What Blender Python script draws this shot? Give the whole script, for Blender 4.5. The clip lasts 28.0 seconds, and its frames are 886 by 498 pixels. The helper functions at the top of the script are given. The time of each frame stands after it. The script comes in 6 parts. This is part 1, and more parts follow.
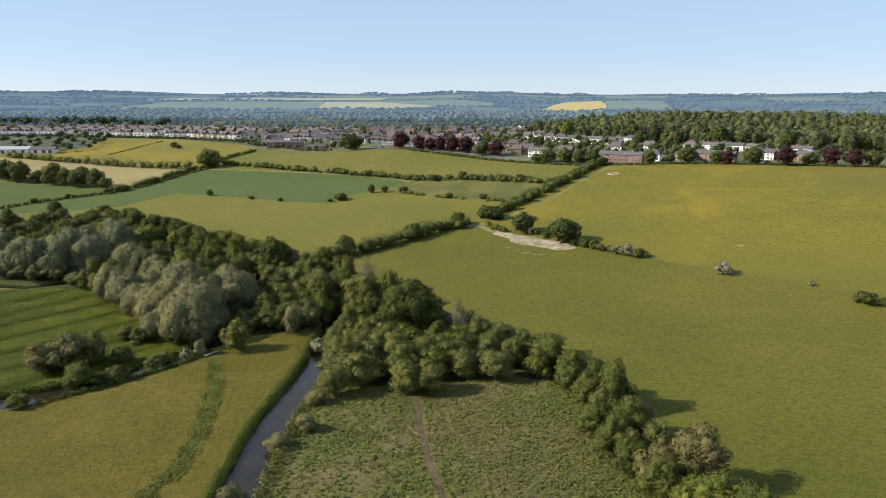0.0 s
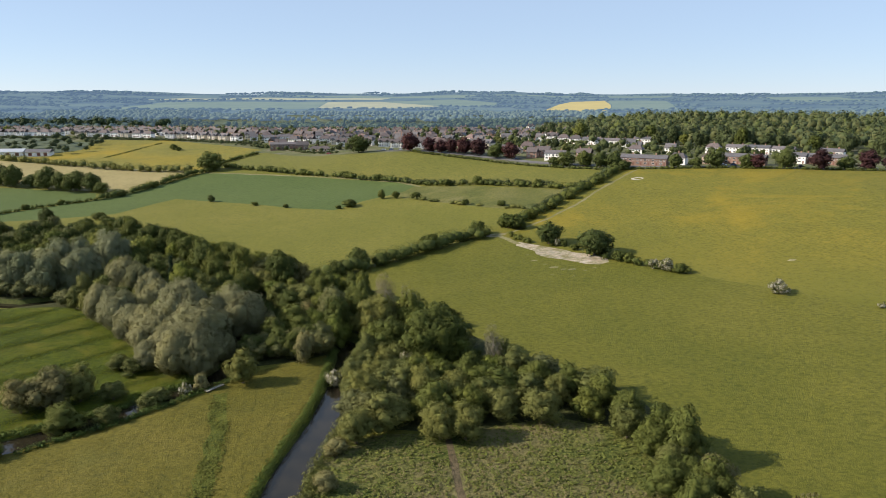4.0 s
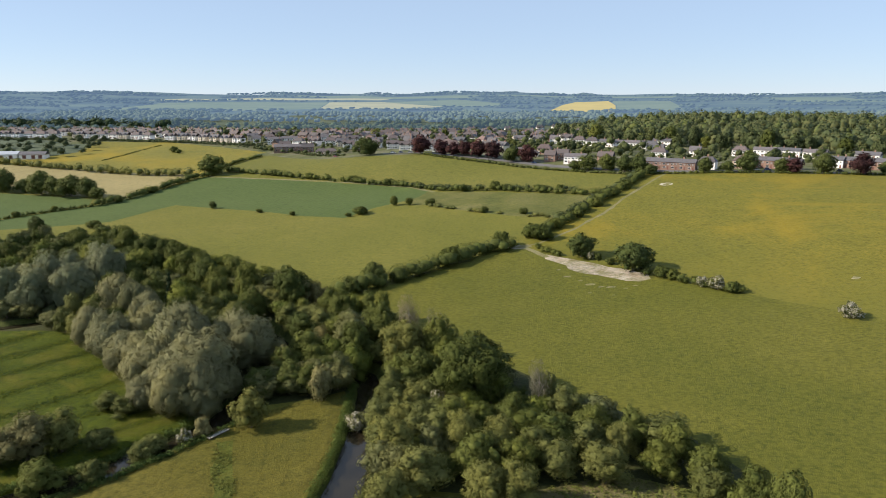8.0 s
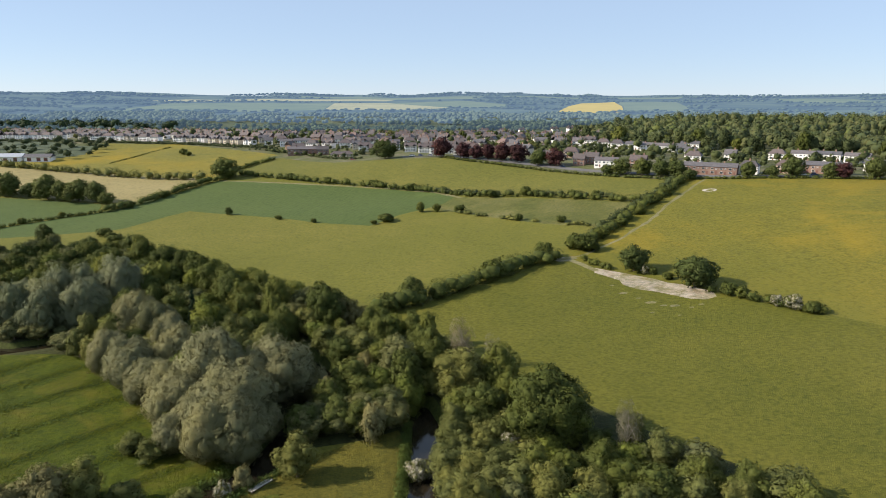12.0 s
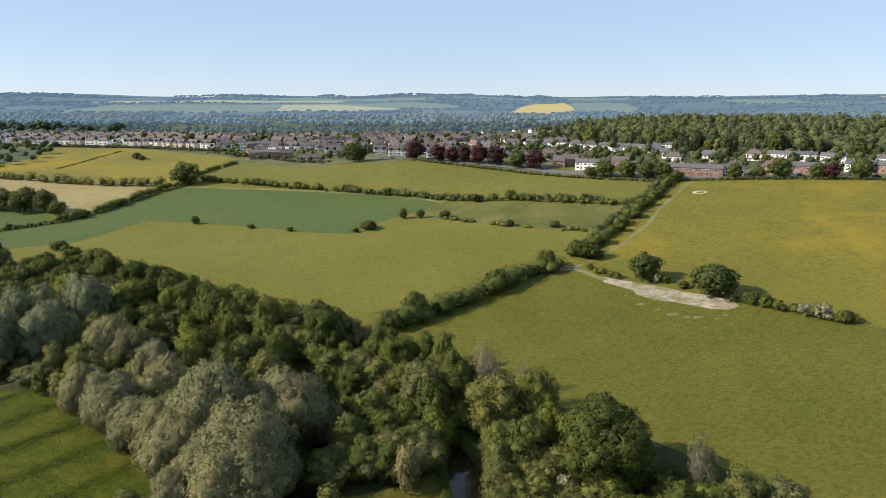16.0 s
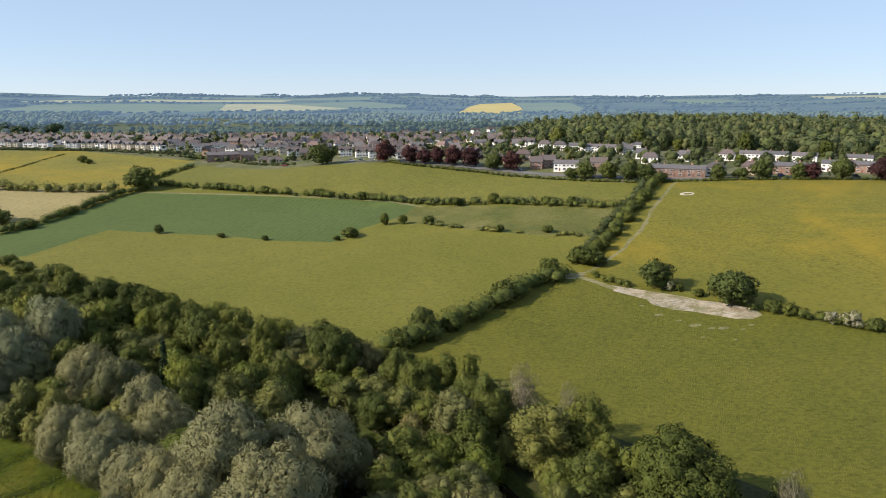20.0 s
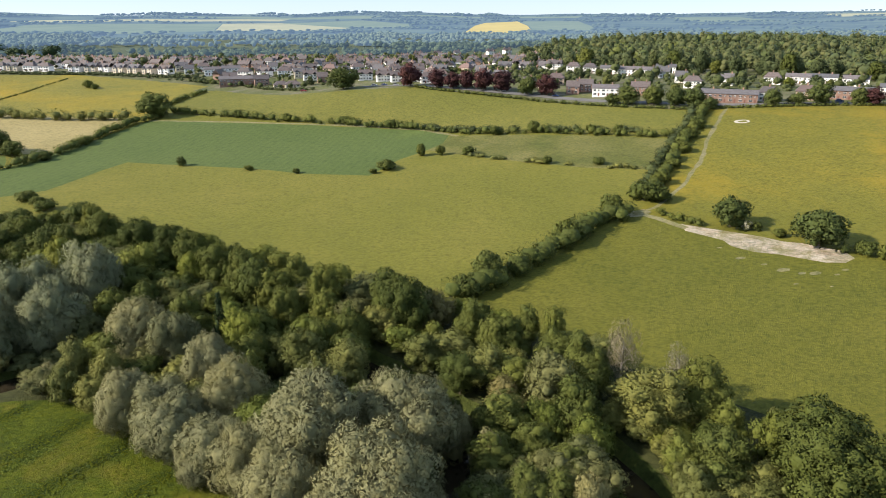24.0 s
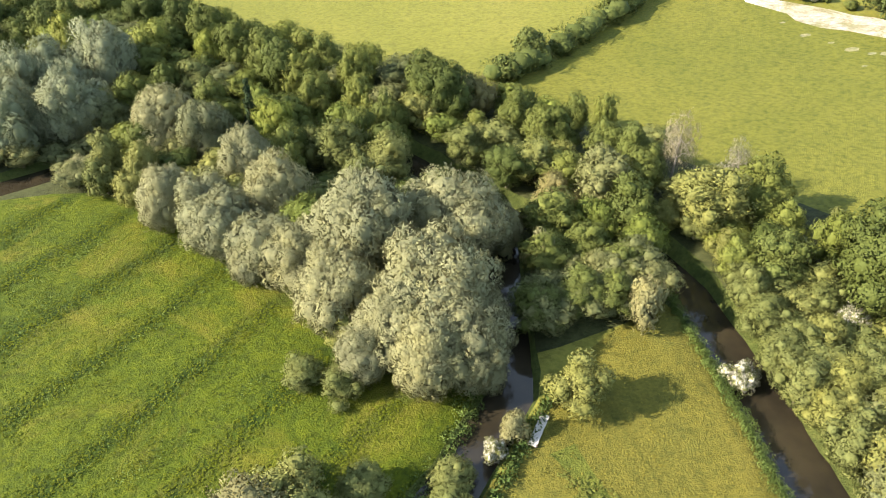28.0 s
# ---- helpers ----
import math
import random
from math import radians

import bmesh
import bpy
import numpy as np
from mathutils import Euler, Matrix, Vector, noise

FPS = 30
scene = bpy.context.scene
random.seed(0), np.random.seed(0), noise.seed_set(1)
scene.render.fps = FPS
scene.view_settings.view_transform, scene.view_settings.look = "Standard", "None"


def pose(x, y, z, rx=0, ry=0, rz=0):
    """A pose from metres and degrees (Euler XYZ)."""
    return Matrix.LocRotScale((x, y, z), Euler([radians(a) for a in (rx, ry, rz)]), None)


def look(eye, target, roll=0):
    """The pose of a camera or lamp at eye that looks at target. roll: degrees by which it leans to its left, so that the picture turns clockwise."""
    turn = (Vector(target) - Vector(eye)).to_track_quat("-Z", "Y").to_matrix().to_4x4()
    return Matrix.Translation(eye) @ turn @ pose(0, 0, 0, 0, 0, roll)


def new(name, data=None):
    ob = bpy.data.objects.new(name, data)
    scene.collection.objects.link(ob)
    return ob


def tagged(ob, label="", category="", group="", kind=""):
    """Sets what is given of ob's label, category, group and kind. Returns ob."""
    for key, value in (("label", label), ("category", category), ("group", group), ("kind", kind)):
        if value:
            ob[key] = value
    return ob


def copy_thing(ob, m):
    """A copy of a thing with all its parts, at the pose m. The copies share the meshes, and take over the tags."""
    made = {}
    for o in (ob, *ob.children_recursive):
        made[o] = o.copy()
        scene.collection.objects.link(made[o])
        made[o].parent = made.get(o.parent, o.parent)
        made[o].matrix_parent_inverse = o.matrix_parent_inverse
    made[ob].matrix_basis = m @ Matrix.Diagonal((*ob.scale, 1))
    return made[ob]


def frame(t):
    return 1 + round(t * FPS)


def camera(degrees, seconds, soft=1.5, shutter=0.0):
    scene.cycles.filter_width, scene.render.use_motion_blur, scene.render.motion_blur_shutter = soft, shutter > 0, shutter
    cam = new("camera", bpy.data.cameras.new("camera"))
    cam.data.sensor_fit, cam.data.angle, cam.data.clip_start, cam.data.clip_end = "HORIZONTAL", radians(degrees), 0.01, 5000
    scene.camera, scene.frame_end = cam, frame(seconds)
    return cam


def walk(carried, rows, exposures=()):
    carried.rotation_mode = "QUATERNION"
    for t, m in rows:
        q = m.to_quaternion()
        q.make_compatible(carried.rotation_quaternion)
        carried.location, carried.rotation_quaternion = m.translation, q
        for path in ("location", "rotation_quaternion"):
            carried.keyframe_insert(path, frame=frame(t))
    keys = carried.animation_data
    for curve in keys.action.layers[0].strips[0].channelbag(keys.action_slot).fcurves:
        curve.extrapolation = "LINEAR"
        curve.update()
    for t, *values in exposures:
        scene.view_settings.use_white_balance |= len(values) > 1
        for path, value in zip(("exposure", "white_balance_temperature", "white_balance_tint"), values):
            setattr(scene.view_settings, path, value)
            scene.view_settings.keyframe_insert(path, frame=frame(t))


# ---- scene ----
# camera and its flight
cam = camera(65.3, 28.0, soft=0.6)
PATH = [
 (0, -0.00, 0.00, 81.00, 77.57, -0.10, 0.00),
 (0.5, -1.14, 3.08, 81.00, 77.56, -0.04, 0.00),
 (1, -2.28, 6.17, 81.04, 77.56, -0.05, 0.00),
 (1.5, -3.40, 9.31, 81.12, 77.57, -0.05, -0.01),
 (2, -4.53, 12.50, 81.20, 77.57, -0.08, 0.00),
 (2.5, -5.63, 15.76, 81.32, 77.56, -0.06, 0.00),
 (3, -6.73, 19.09, 81.43, 77.54, -0.09, 0.03),
 (3.5, -7.83, 22.50, 81.47, 77.55, -0.07, 0.05),
 (5.5, -12.30, 36.59, 81.29, 77.56, -0.05, 0.02),
 (6, -13.33, 40.02, 81.29, 77.56, -0.07, 0.04),
 (6.5, -14.37, 43.34, 81.33, 77.55, -0.05, 0.07),
 (7, -15.55, 46.64, 81.33, 77.57, -0.05, 0.10),
 (7.5, -16.90, 49.89, 81.35, 77.59, -0.02, 0.10),
 (8, -18.42, 53.09, 81.43, 77.58, -0.06, 0.11),
 (8.5, -20.09, 56.20, 81.51, 77.57, -0.09, 0.11),
 (9, -21.88, 59.24, 81.55, 77.57, -0.09, 0.12),
 (9.5, -23.77, 62.22, 81.53, 77.60, -0.08, 0.14),
 (10, -25.76, 65.13, 81.50, 77.62, -0.07, 0.16),
 (10.5, -27.84, 67.95, 81.44, 77.63, -0.06, 0.19),
 (11, -30.01, 70.67, 81.37, 77.65, -0.06, 0.20),
 (11.5, -32.26, 73.37, 81.32, 77.66, -0.11, 0.23),
 (12, -34.54, 76.07, 81.24, 77.66, -0.11, 0.25),
 (12.5, -36.81, 78.75, 81.16, 77.69, -0.12, 0.25),
 (14.5, -45.98, 89.22, 80.56, 77.80, -0.07, -1.55),
 (15, -48.42, 91.66, 80.50, 77.80, -0.09, -3.51),
 (15.5, -50.90, 94.02, 80.58, 77.78, -0.07, -3.97),
 (16, -53.40, 96.35, 80.65, 77.77, -0.06, -3.97),
 (16.5, -55.86, 98.69, 80.69, 77.76, -0.09, -4.02),
 (17, -58.30, 101.07, 80.71, 77.77, -0.12, -4.41),
 (17.5, -60.72, 103.53, 80.72, 77.77, -0.14, -6.13),
 (18, -63.13, 106.04, 80.69, 77.77, -0.13, -7.96),
 (18.5, -65.50, 108.58, 80.64, 77.77, -0.12, -8.58),
 (19, -67.83, 111.15, 80.62, 77.76, -0.12, -8.59),
 (19.5, -70.11, 113.76, 80.63, 77.75, -0.10, -8.59),
 (20, -72.35, 116.37, 80.68, 77.74, -0.11, -8.59),
 (20.5, -74.53, 119.03, 80.72, 77.71, -0.06, -8.60),
 (22.5, -83.16, 129.90, 80.73, 77.44, -0.01, -8.63),
 (23, -85.19, 132.66, 80.75, 76.22, 0.00, -8.62),
 (23.5, -87.13, 135.39, 80.80, 74.47, -0.01, -8.61),
 (24, -89.00, 138.01, 80.94, 71.47, 0.04, -8.61),
 (24.5, -90.61, 140.34, 81.13, 68.28, 0.11, -8.49),
 (25, -91.82, 142.25, 81.38, 64.90, 0.13, -8.57),
 (25.5, -92.56, 143.67, 81.69, 61.48, 0.27, -8.35),
 (26, -93.09, 144.60, 81.95, 60.37, 0.30, -8.30),
 (26.5, -93.59, 145.24, 82.20, 56.94, 0.26, -8.25),
 (27, -94.19, 145.97, 82.38, 53.70, 0.33, -8.16),
 (27.5, -94.88, 147.01, 82.49, 52.41, 0.38, -8.00),
 (28, -95.55, 148.05, 82.54, 52.30, 0.31, -7.99),
]
walk(cam, [(t, pose(*p)) for t, *p in PATH],
     [(t, s, 6500, 14) for t, s in ((0, 0.66), (12, 0.66), (20, 0.66), (23, 0.71), (24, 0.96), (25, 1.41), (26, 1.79), (27, 1.94), (28, 2.08))])

# ---- daylight: clear evening sky, sun low on the left ----
SUN_EL, SUN_AZ = 31.0, 266.0          # azimuth clockwise from +y
world = bpy.data.worlds.new("sky")
scene.world = world
world.use_nodes = True
wn = world.node_tree
wn.nodes.clear()
w_out = wn.nodes.new("ShaderNodeOutputWorld")
w_bg = wn.nodes.new("ShaderNodeBackground")
w_sky = wn.nodes.new("ShaderNodeTexSky")
w_sky.sky_type = "NISHITA"
w_sky.sun_disc = False
w_sky.sun_elevation = radians(SUN_EL)
w_sky.sun_rotation = radians(360 - SUN_AZ)
w_sky.altitude = 1200
w_sky.air_density = 0.85
w_sky.dust_density = 0.0
w_sky.ozone_density = 2.6
w_bg.inputs["Strength"].default_value = 0.095
wn.links.new(w_sky.outputs[0], w_bg.inputs[0])
w_haze = wn.nodes.new("ShaderNodeBackground")      # thin milky haze over the whole sky
w_haze.inputs["Color"].default_value = (0.475, 0.625, 0.80, 1)
w_haze.inputs["Strength"].default_value = 0.69
w_mix = wn.nodes.new("ShaderNodeMixShader")
w_mix.inputs[0].default_value = 0.68
wn.links.new(w_bg.outputs[0], w_mix.inputs[1])
wn.links.new(w_haze.outputs[0], w_mix.inputs[2])
wn.links.new(w_mix.outputs[0], w_out.inputs[0])
sun = new("sun", bpy.data.lights.new("sun", "SUN"))
sun.data.energy = 4.9
sun.data.angle = radians(0.6)
sun.data.color = (1.0, 0.91, 0.76)
az = radians(SUN_AZ)
to_sun = Vector((math.sin(az) * math.cos(radians(SUN_EL)), math.cos(az) * math.cos(radians(SUN_EL)), math.sin(radians(SUN_EL))))
sun.matrix_world = look(to_sun * 300, (0, 0, 0))
RNG = np.random.default_rng(7)


# ---- materials ----
def nodes_of(name):
    m = bpy.data.materials.new(name)
    m.use_nodes = True
    t = m.node_tree
    return m, t, t.nodes["Principled BSDF"]


def nd(t, kind, **kw):
    n = t.nodes.new(kind)
    for k, v in kw.items():
        n.inputs[k].default_value = v
    return n


def noise_tex(t, scale, detail=4.0, rough=0.6, vec=None, distortion=0.0):
    n = nd(t, "ShaderNodeTexNoise", Scale=scale, Detail=detail, Roughness=rough, Distortion=distortion)
    if vec is not None:
        t.links.new(vec, n.inputs["Vector"])
    return n.outputs["Fac"]


def ramp(t, fac, stops):
    r = t.nodes.new("ShaderNodeValToRGB")
    e = r.color_ramp.elements
    while len(e) < len(stops):
        e.new(0.5)
    for el, (p, c) in zip(e, stops):
        el.position = p
        el.color = (*c, 1)
    t.links.new(fac, r.inputs[0])
    return r.outputs[0]


def mix(t, a, b, fac, mode="MIX"):
    m = t.nodes.new("ShaderNodeMix")
    m.data_type = "RGBA"
    m.blend_type = mode
    for sock, v in ((m.inputs[0], fac), (m.inputs[6], a), (m.inputs[7], b)):
        if isinstance(v, (int, float)):
            sock.default_value = v
        elif isinstance(v, tuple):
            sock.default_value = (*v, 1)
        else:
            t.links.new(v, sock)
    return m.outputs[2]


def bump(t, b, height, strength, dist):
    n = nd(t, "ShaderNodeBump", Strength=strength, Distance=dist)
    t.links.new(height, n.inputs["Height"])
    t.links.new(n.outputs[0], b.inputs["Normal"])


def place(t):
    """Position in metres, and its stretched copies."""
    return t.nodes.new("ShaderNodeNewGeometry").outputs["Position"]


def mapped(t, vec, rot=0.0, sx=1.0, sy=1.0):
    m = t.nodes.new("ShaderNodeMapping")
    m.inputs["Rotation"].default_value = (0, 0, radians(rot))
    m.inputs["Scale"].default_value = (sx, sy, 1)
    t.links.new(vec, m.inputs["Vector"])
    return m.outputs[0]


def turf(name, c_low, c_mid, c_high, patch=0.02, tuft=0.45, relief=0.5, row=None, third=None, third_at=0.6, third_scale=0.012, third_most=0.85, fade=None, streak=None, mottle=0.45, clump=(0.8, 0.45), drains=None):
    """Grass cover: broad patches, tufts and fine grain; mottle: how uneven; clump: size and depth of dark tussocks; row: (angle, metres) of mown or drilled lines."""
    m, t, b = nodes_of(name)
    p = place(t)
    big = noise_tex(t, patch, 5, 0.62, p, 0.4)
    col = ramp(t, big, [(0.3, c_low), (0.5, c_mid), (0.72, c_high)])
    tf = noise_tex(t, tuft * 1.6, 5, 0.68, p)
    fine = noise_tex(t, 3.4, 4, 0.7, p)
    mid = noise_tex(t, 0.11, 6, 0.72, mapped(t, p, 20, 1.0, 0.6))
    col = mix(t, col, ramp(t, mid, [(0.34, (0.74, 0.80, 0.78)), (0.5, (1, 1, 1)), (0.66, (1.2, 1.13, 1.12))]), 0.75 * mottle, "MULTIPLY")
    dark = ramp(t, tf, [(0.36, (0.45, 0.50, 0.46)), (0.47, (1.02, 1.02, 1.02)), (0.66, (1.26, 1.22, 1.2))])
    col = mix(t, col, dark, 0.3 + 0.4 * mottle, "MULTIPLY")
    col = mix(t, col, ramp(t, noise_tex(t, 0.33, 5, 0.75, p, 0.3), [(0.36, (0.72, 0.77, 0.74)), (0.5, (1, 1, 1)), (0.64, (1.2, 1.15, 1.1))]), 0.8 * mottle, "MULTIPLY")
    spots = noise_tex(t, clump[0], 3, 0.55, mapped(t, p, 35, 1.0, 1.5))
    col = mix(t, col, ramp(t, spots, [(0.46, (1.06, 1.05, 1.05)), (0.60, (0.50, 0.60, 0.5))]), clump[1], "MULTIPLY")
    col = mix(t, col, ramp(t, fine, [(0.3, (0.75, 0.78, 0.75)), (0.7, (1.2, 1.16, 1.15))]), 0.6, "MULTIPLY")
    if third:
        f = noise_tex(t, third_scale, 6, 0.68, p, 0.6)
        col = mix(t, col, third, ramp(t, f, [(third_at - 0.09, (0, 0, 0)), (third_at + 0.1, (third_most, third_most, third_most))]))
    if fade:           # runs over into a neighbouring cover along a slanting line
        base, nx, ny, off, width = fade
        xyz = t.nodes.new("ShaderNodeSeparateXYZ")
        t.links.new(p, xyz.inputs[0])
        terms = []
        for k, sock in ((nx, xyz.outputs[0]), (ny, xyz.outputs[1]), (90.0, noise_tex(t, 0.014, 5, 0.65, p))):
            q = t.nodes.new("ShaderNodeMath")
            q.operation = "MULTIPLY"
            q.inputs[1].default_value = k
            t.links.new(sock, q.inputs[0])
            terms.append(q.outputs[0])
        total = terms[0]
        for x in terms[1:]:
            q = t.nodes.new("ShaderNodeMath")
            t.links.new(total, q.inputs[0])
            t.links.new(x, q.inputs[1])
            total = q.outputs[0]
        mr = t.nodes.new("ShaderNodeMapRange")
        mr.inputs["From Min"].default_value = off + 45
        mr.inputs["From Max"].default_value = off + 45 + width
        t.links.new(total, mr.inputs["Value"])
        grass = mix(t, ramp(t, big, [(0.3, base[0]), (0.5, base[1]), (0.72, base[2])]), dark, 0.4, "MULTIPLY")
        col = mix(t, grass, col, mr.outputs[0])
    height = tf
    if streak:         # old drains and trodden lines: (angle, length, breadth, colour, how much)
        mp = t.nodes.new("ShaderNodeMapping")
        mp.vector_type = "TEXTURE"
        mp.inputs["Rotation"].default_value = (0, 0, radians(streak[0]))
        mp.inputs["Scale"].default_value = (streak[1], streak[2], 1)
        t.links.new(p, mp.inputs["Vector"])
        line = noise_tex(t, 1.0, 5, 0.72, mp.outputs[0], 0.5)
        col = mix(t, col, streak[3], ramp(t, line, [(0.52, (0, 0, 0)), (0.66, (streak[4],) * 3)]), "MULTIPLY")
    if drains:         # parallel sunken drains: (across x, across y, offset, spacing, colour)
        def calc(op, a, b):
            q = t.nodes.new("ShaderNodeMath")
            q.operation = op
            for sock, val in zip(q.inputs, (a, b)):
                if isinstance(val, (int, float)):
                    sock.default_value = val
                else:
                    t.links.new(val, sock)
            return q.outputs[0]
        dot = t.nodes.new("ShaderNodeVectorMath")
        dot.operation = "DOT_PRODUCT"
        dot.inputs[1].default_value = (drains[0], drains[1], 0)
        t.links.new(p, dot.inputs[0])
        across = calc("ADD", dot.outputs["Value"], calc("MULTIPLY", noise_tex(t, 0.07, 5, 0.68, p), 7.0))
        off = calc("ABSOLUTE", calc("SUBTRACT", calc("FRACT", calc("ADD", calc("DIVIDE", calc("SUBTRACT", across, drains[2] + 3.5), drains[3]), 20.5), 0.0), 0.5), 0.0)
        deep = ramp(t, calc("ADD", off, calc("MULTIPLY", calc("SUBTRACT", noise_tex(t, 0.35, 4, 0.7, p), 0.5), 0.22)), [(0.03, (0.85, 0.85, 0.85)), (0.15, (0, 0, 0))])
        col = mix(t, col, drains[4], deep, "MULTIPLY")
        col = mix(t, col, (1.10, 1.05, 0.9), ramp(t, off, [(0.22, (0, 0, 0)), (0.42, (0.8, 0.8, 0.8))]), "MULTIPLY")
    if row:
        v = mapped(t, p, row[0])
        w = nd(t, "ShaderNodeTexWave", Scale=0.314 / row[1], Distortion=1.6, Detail=2.0)
        w.inputs["Detail Scale"].default_value = 0.35
        t.links.new(v, w.inputs["Vector"])
        col = mix(t, col, ramp(t, w.outputs["Fac"], [(0.2, (0.8, 0.82, 0.8)), (0.8, (1.1, 1.08, 1.05))]), row[2], "MULTIPLY")
    t.links.new(col, b.inputs["Base Color"])
    b.inputs["Roughness"].default_value = 0.85
    b.inputs["Specular IOR Level"].default_value = 0.15
    add = t.nodes.new("ShaderNodeMath")
    add.operation = "ADD"
    t.links.new(height, add.inputs[0])
    t.links.new(fine, add.inputs[1])
    bump(t, b, add.outputs[0], relief, 0.5)
    return m


def plain(name, c, var=0.15, scale=1.5, rough=0.8, metal=0.0, relief=0.2):
    m, t, b = nodes_of(name)
    p = place(t)
    n1 = noise_tex(t, scale, 5, 0.6, p)
    n2 = noise_tex(t, scale * 0.12, 3, 0.6, p)
    lo = tuple(x * (1 - var) for x in c)
    hi = tuple(min(1, x * (1 + var)) for x in c)
    col = mix(t, ramp(t, n1, [(0.3, lo), (0.7, hi)]), ramp(t, n2, [(0.35, lo), (0.65, hi)]), 0.5)
    t.links.new(col, b.inputs["Base Color"])
    b.inputs["Roughness"].default_value = rough
    b.inputs["Metallic"].default_value = metal
    bump(t, b, n1, relief, 0.05)
    return m


def leaf(name, c, var=0.25, warm=(1.06, 1.02, 0.82), trans=0.15, blossom=None, blossom_share=0.0, stand=False):
    """Foliage: every clump of leaves has its own tint; light comes through."""
    m, t, b = nodes_of(name)
    g = t.nodes.new("ShaderNodeNewGeometry")
    oi = t.nodes.new("ShaderNodeObjectInfo")
    lo = tuple(x * (1 - var) for x in c)
    hi = tuple(x * (1 + var) for x in c)
    col = ramp(t, g.outputs["Random Per Island"], [(0.0, lo), (0.5, c), (1.0, hi)])
    col = mix(t, col, warm, ramp(t, noise_tex(t, 0.35, 3, 0.6, g.outputs["Position"]), [(0.42, (0, 0, 0)), (0.75, (0.9, 0.9, 0.9))]), "MULTIPLY")
    col = mix(t, col, ramp(t, oi.outputs["Random"], [(0.0, (0.74, 0.78, 0.74)), (0.35, (0.95, 0.97, 1)), (0.65, (1.05, 1.03, 1)), (1.0, (1.20, 1.14, 1.0))]), 1.0, "MULTIPLY")
    if stand:          # neighbouring trees differ
        col = mix(t, col, ramp(t, noise_tex(t, 0.055, 2, 0.5, g.outputs["Position"]), [(0.33, (0.60, 0.70, 0.80)), (0.45, (1, 1, 1)), (0.52, (1.35, 1.16, 1.1)), (0.58, (0.85, 0.95, 0.95)), (0.66, (1.3, 1.25, 0.85))]), 1.0, "MULTIPLY")
    if blossom:
        r2 = ramp(t, noise_tex(t, 1.1, 3, 0.7, g.outputs["Position"]), [(blossom_share - 0.06, (1, 1, 1)), (blossom_share + 0.06, (0, 0, 0))])
        col = mix(t, col, blossom, r2)
    t.links.new(col, b.inputs["Base Color"])
    b.inputs["Roughness"].default_value = 0.75
    b.inputs["Specular IOR Level"].default_value = 0.12
    tr = t.nodes.new("ShaderNodeBsdfTranslucent")
    t.links.new(col, tr.inputs["Color"])
    ms = t.nodes.new("ShaderNodeMixShader")
    ms.inputs[0].default_value = trans
    t.links.new(b.outputs[0], ms.inputs[1])
    t.links.new(tr.outputs[0], ms.inputs[2])
    t.links.new(ms.outputs[0], t.nodes["Material Output"].inputs["Surface"])
    return m


M = {}
PASTURE = ((0.0890, 0.0950, 0.0128), (0.1080, 0.1075, 0.0150), (0.1320, 0.1235, 0.0200))
M["pasture"] = turf("pasture", *PASTURE, 0.013, 0.5, 0.7, mottle=0.28, clump=(0.75, 0.45))
M["cow_field"] = turf("cow_field", (0.112, 0.114, 0.0185), (0.130, 0.127, 0.0215), (0.154, 0.141, 0.0285), 0.014, 0.4, 0.5, mottle=0.25, clump=(0.8, 0.3))
M["buttercup"] = turf("buttercup_field", (0.118, 0.116, 0.0190), (0.143, 0.130, 0.0190), (0.172, 0.142, 0.0187), 0.011, 0.35, 0.5,
                      third=(0.2686, 0.1857, 0.0158), third_at=0.60, third_scale=0.014, third_most=0.6, fade=(PASTURE, 0.585, 0.811, 287.0, 55.0))
M["yellow"] = turf("yellow_field", (0.1462, 0.1390, 0.0304), (0.1809, 0.1564, 0.0278), (0.2250, 0.1720, 0.0200), 0.012, 0.3, 0.4,
                   third=(0.270, 0.190, 0.0180), third_at=0.57, third_scale=0.012, third_most=0.6, streak=(28, 60.0, 5.0, (0.72, 0.80, 0.8), 0.7))
M["crop"] = turf("green_crop", (0.0590, 0.0880, 0.0230), (0.0680, 0.0970, 0.0260), (0.0770, 0.1050, 0.0290), 0.012, 0.25, 0.25, row=(19.4656, 3.4760, 0.2433), mottle=0.12, clump=(0.6, 0.1))
M["pale"] = turf("pale_field", (0.2228, 0.1880, 0.0798), (0.2575, 0.2157, 0.0972), (0.2923, 0.2433, 0.1114), 0.02, 0.25, 0.3, row=(24.3320, 2.7808, 0.2086), mottle=0.2, clump=(0.6, 0.15))
M["mid"] = turf("ridge_field", (0.1095, 0.1145, 0.0225), (0.1273, 0.1248, 0.0247), (0.1491, 0.1390, 0.0298), 0.012, 0.35, 0.4)
M["strip"] = turf("rough_strip", (0.0867, 0.1005, 0.0238), (0.1227, 0.1240, 0.0339), (0.1799, 0.1656, 0.0599), 0.04, 0.5, 0.9)
M["bright"] = turf("wet_meadow", (0.0455, 0.0669, 0.0019), (0.0604, 0.0814, 0.0023), (0.0818, 0.0966, 0.0030), 0.022, 0.42, 1.0, third=(0.150, 0.128, 0.016), third_at=0.60, third_scale=0.06, third_most=0.6, streak=(48, 46.0, 3.0, (0.70, 0.78, 0.7), 0.6), mottle=0.6, clump=(0.9, 0.55), drains=(0.743, -0.669, -275.4, 15.2, (0.42, 0.56, 0.45)))
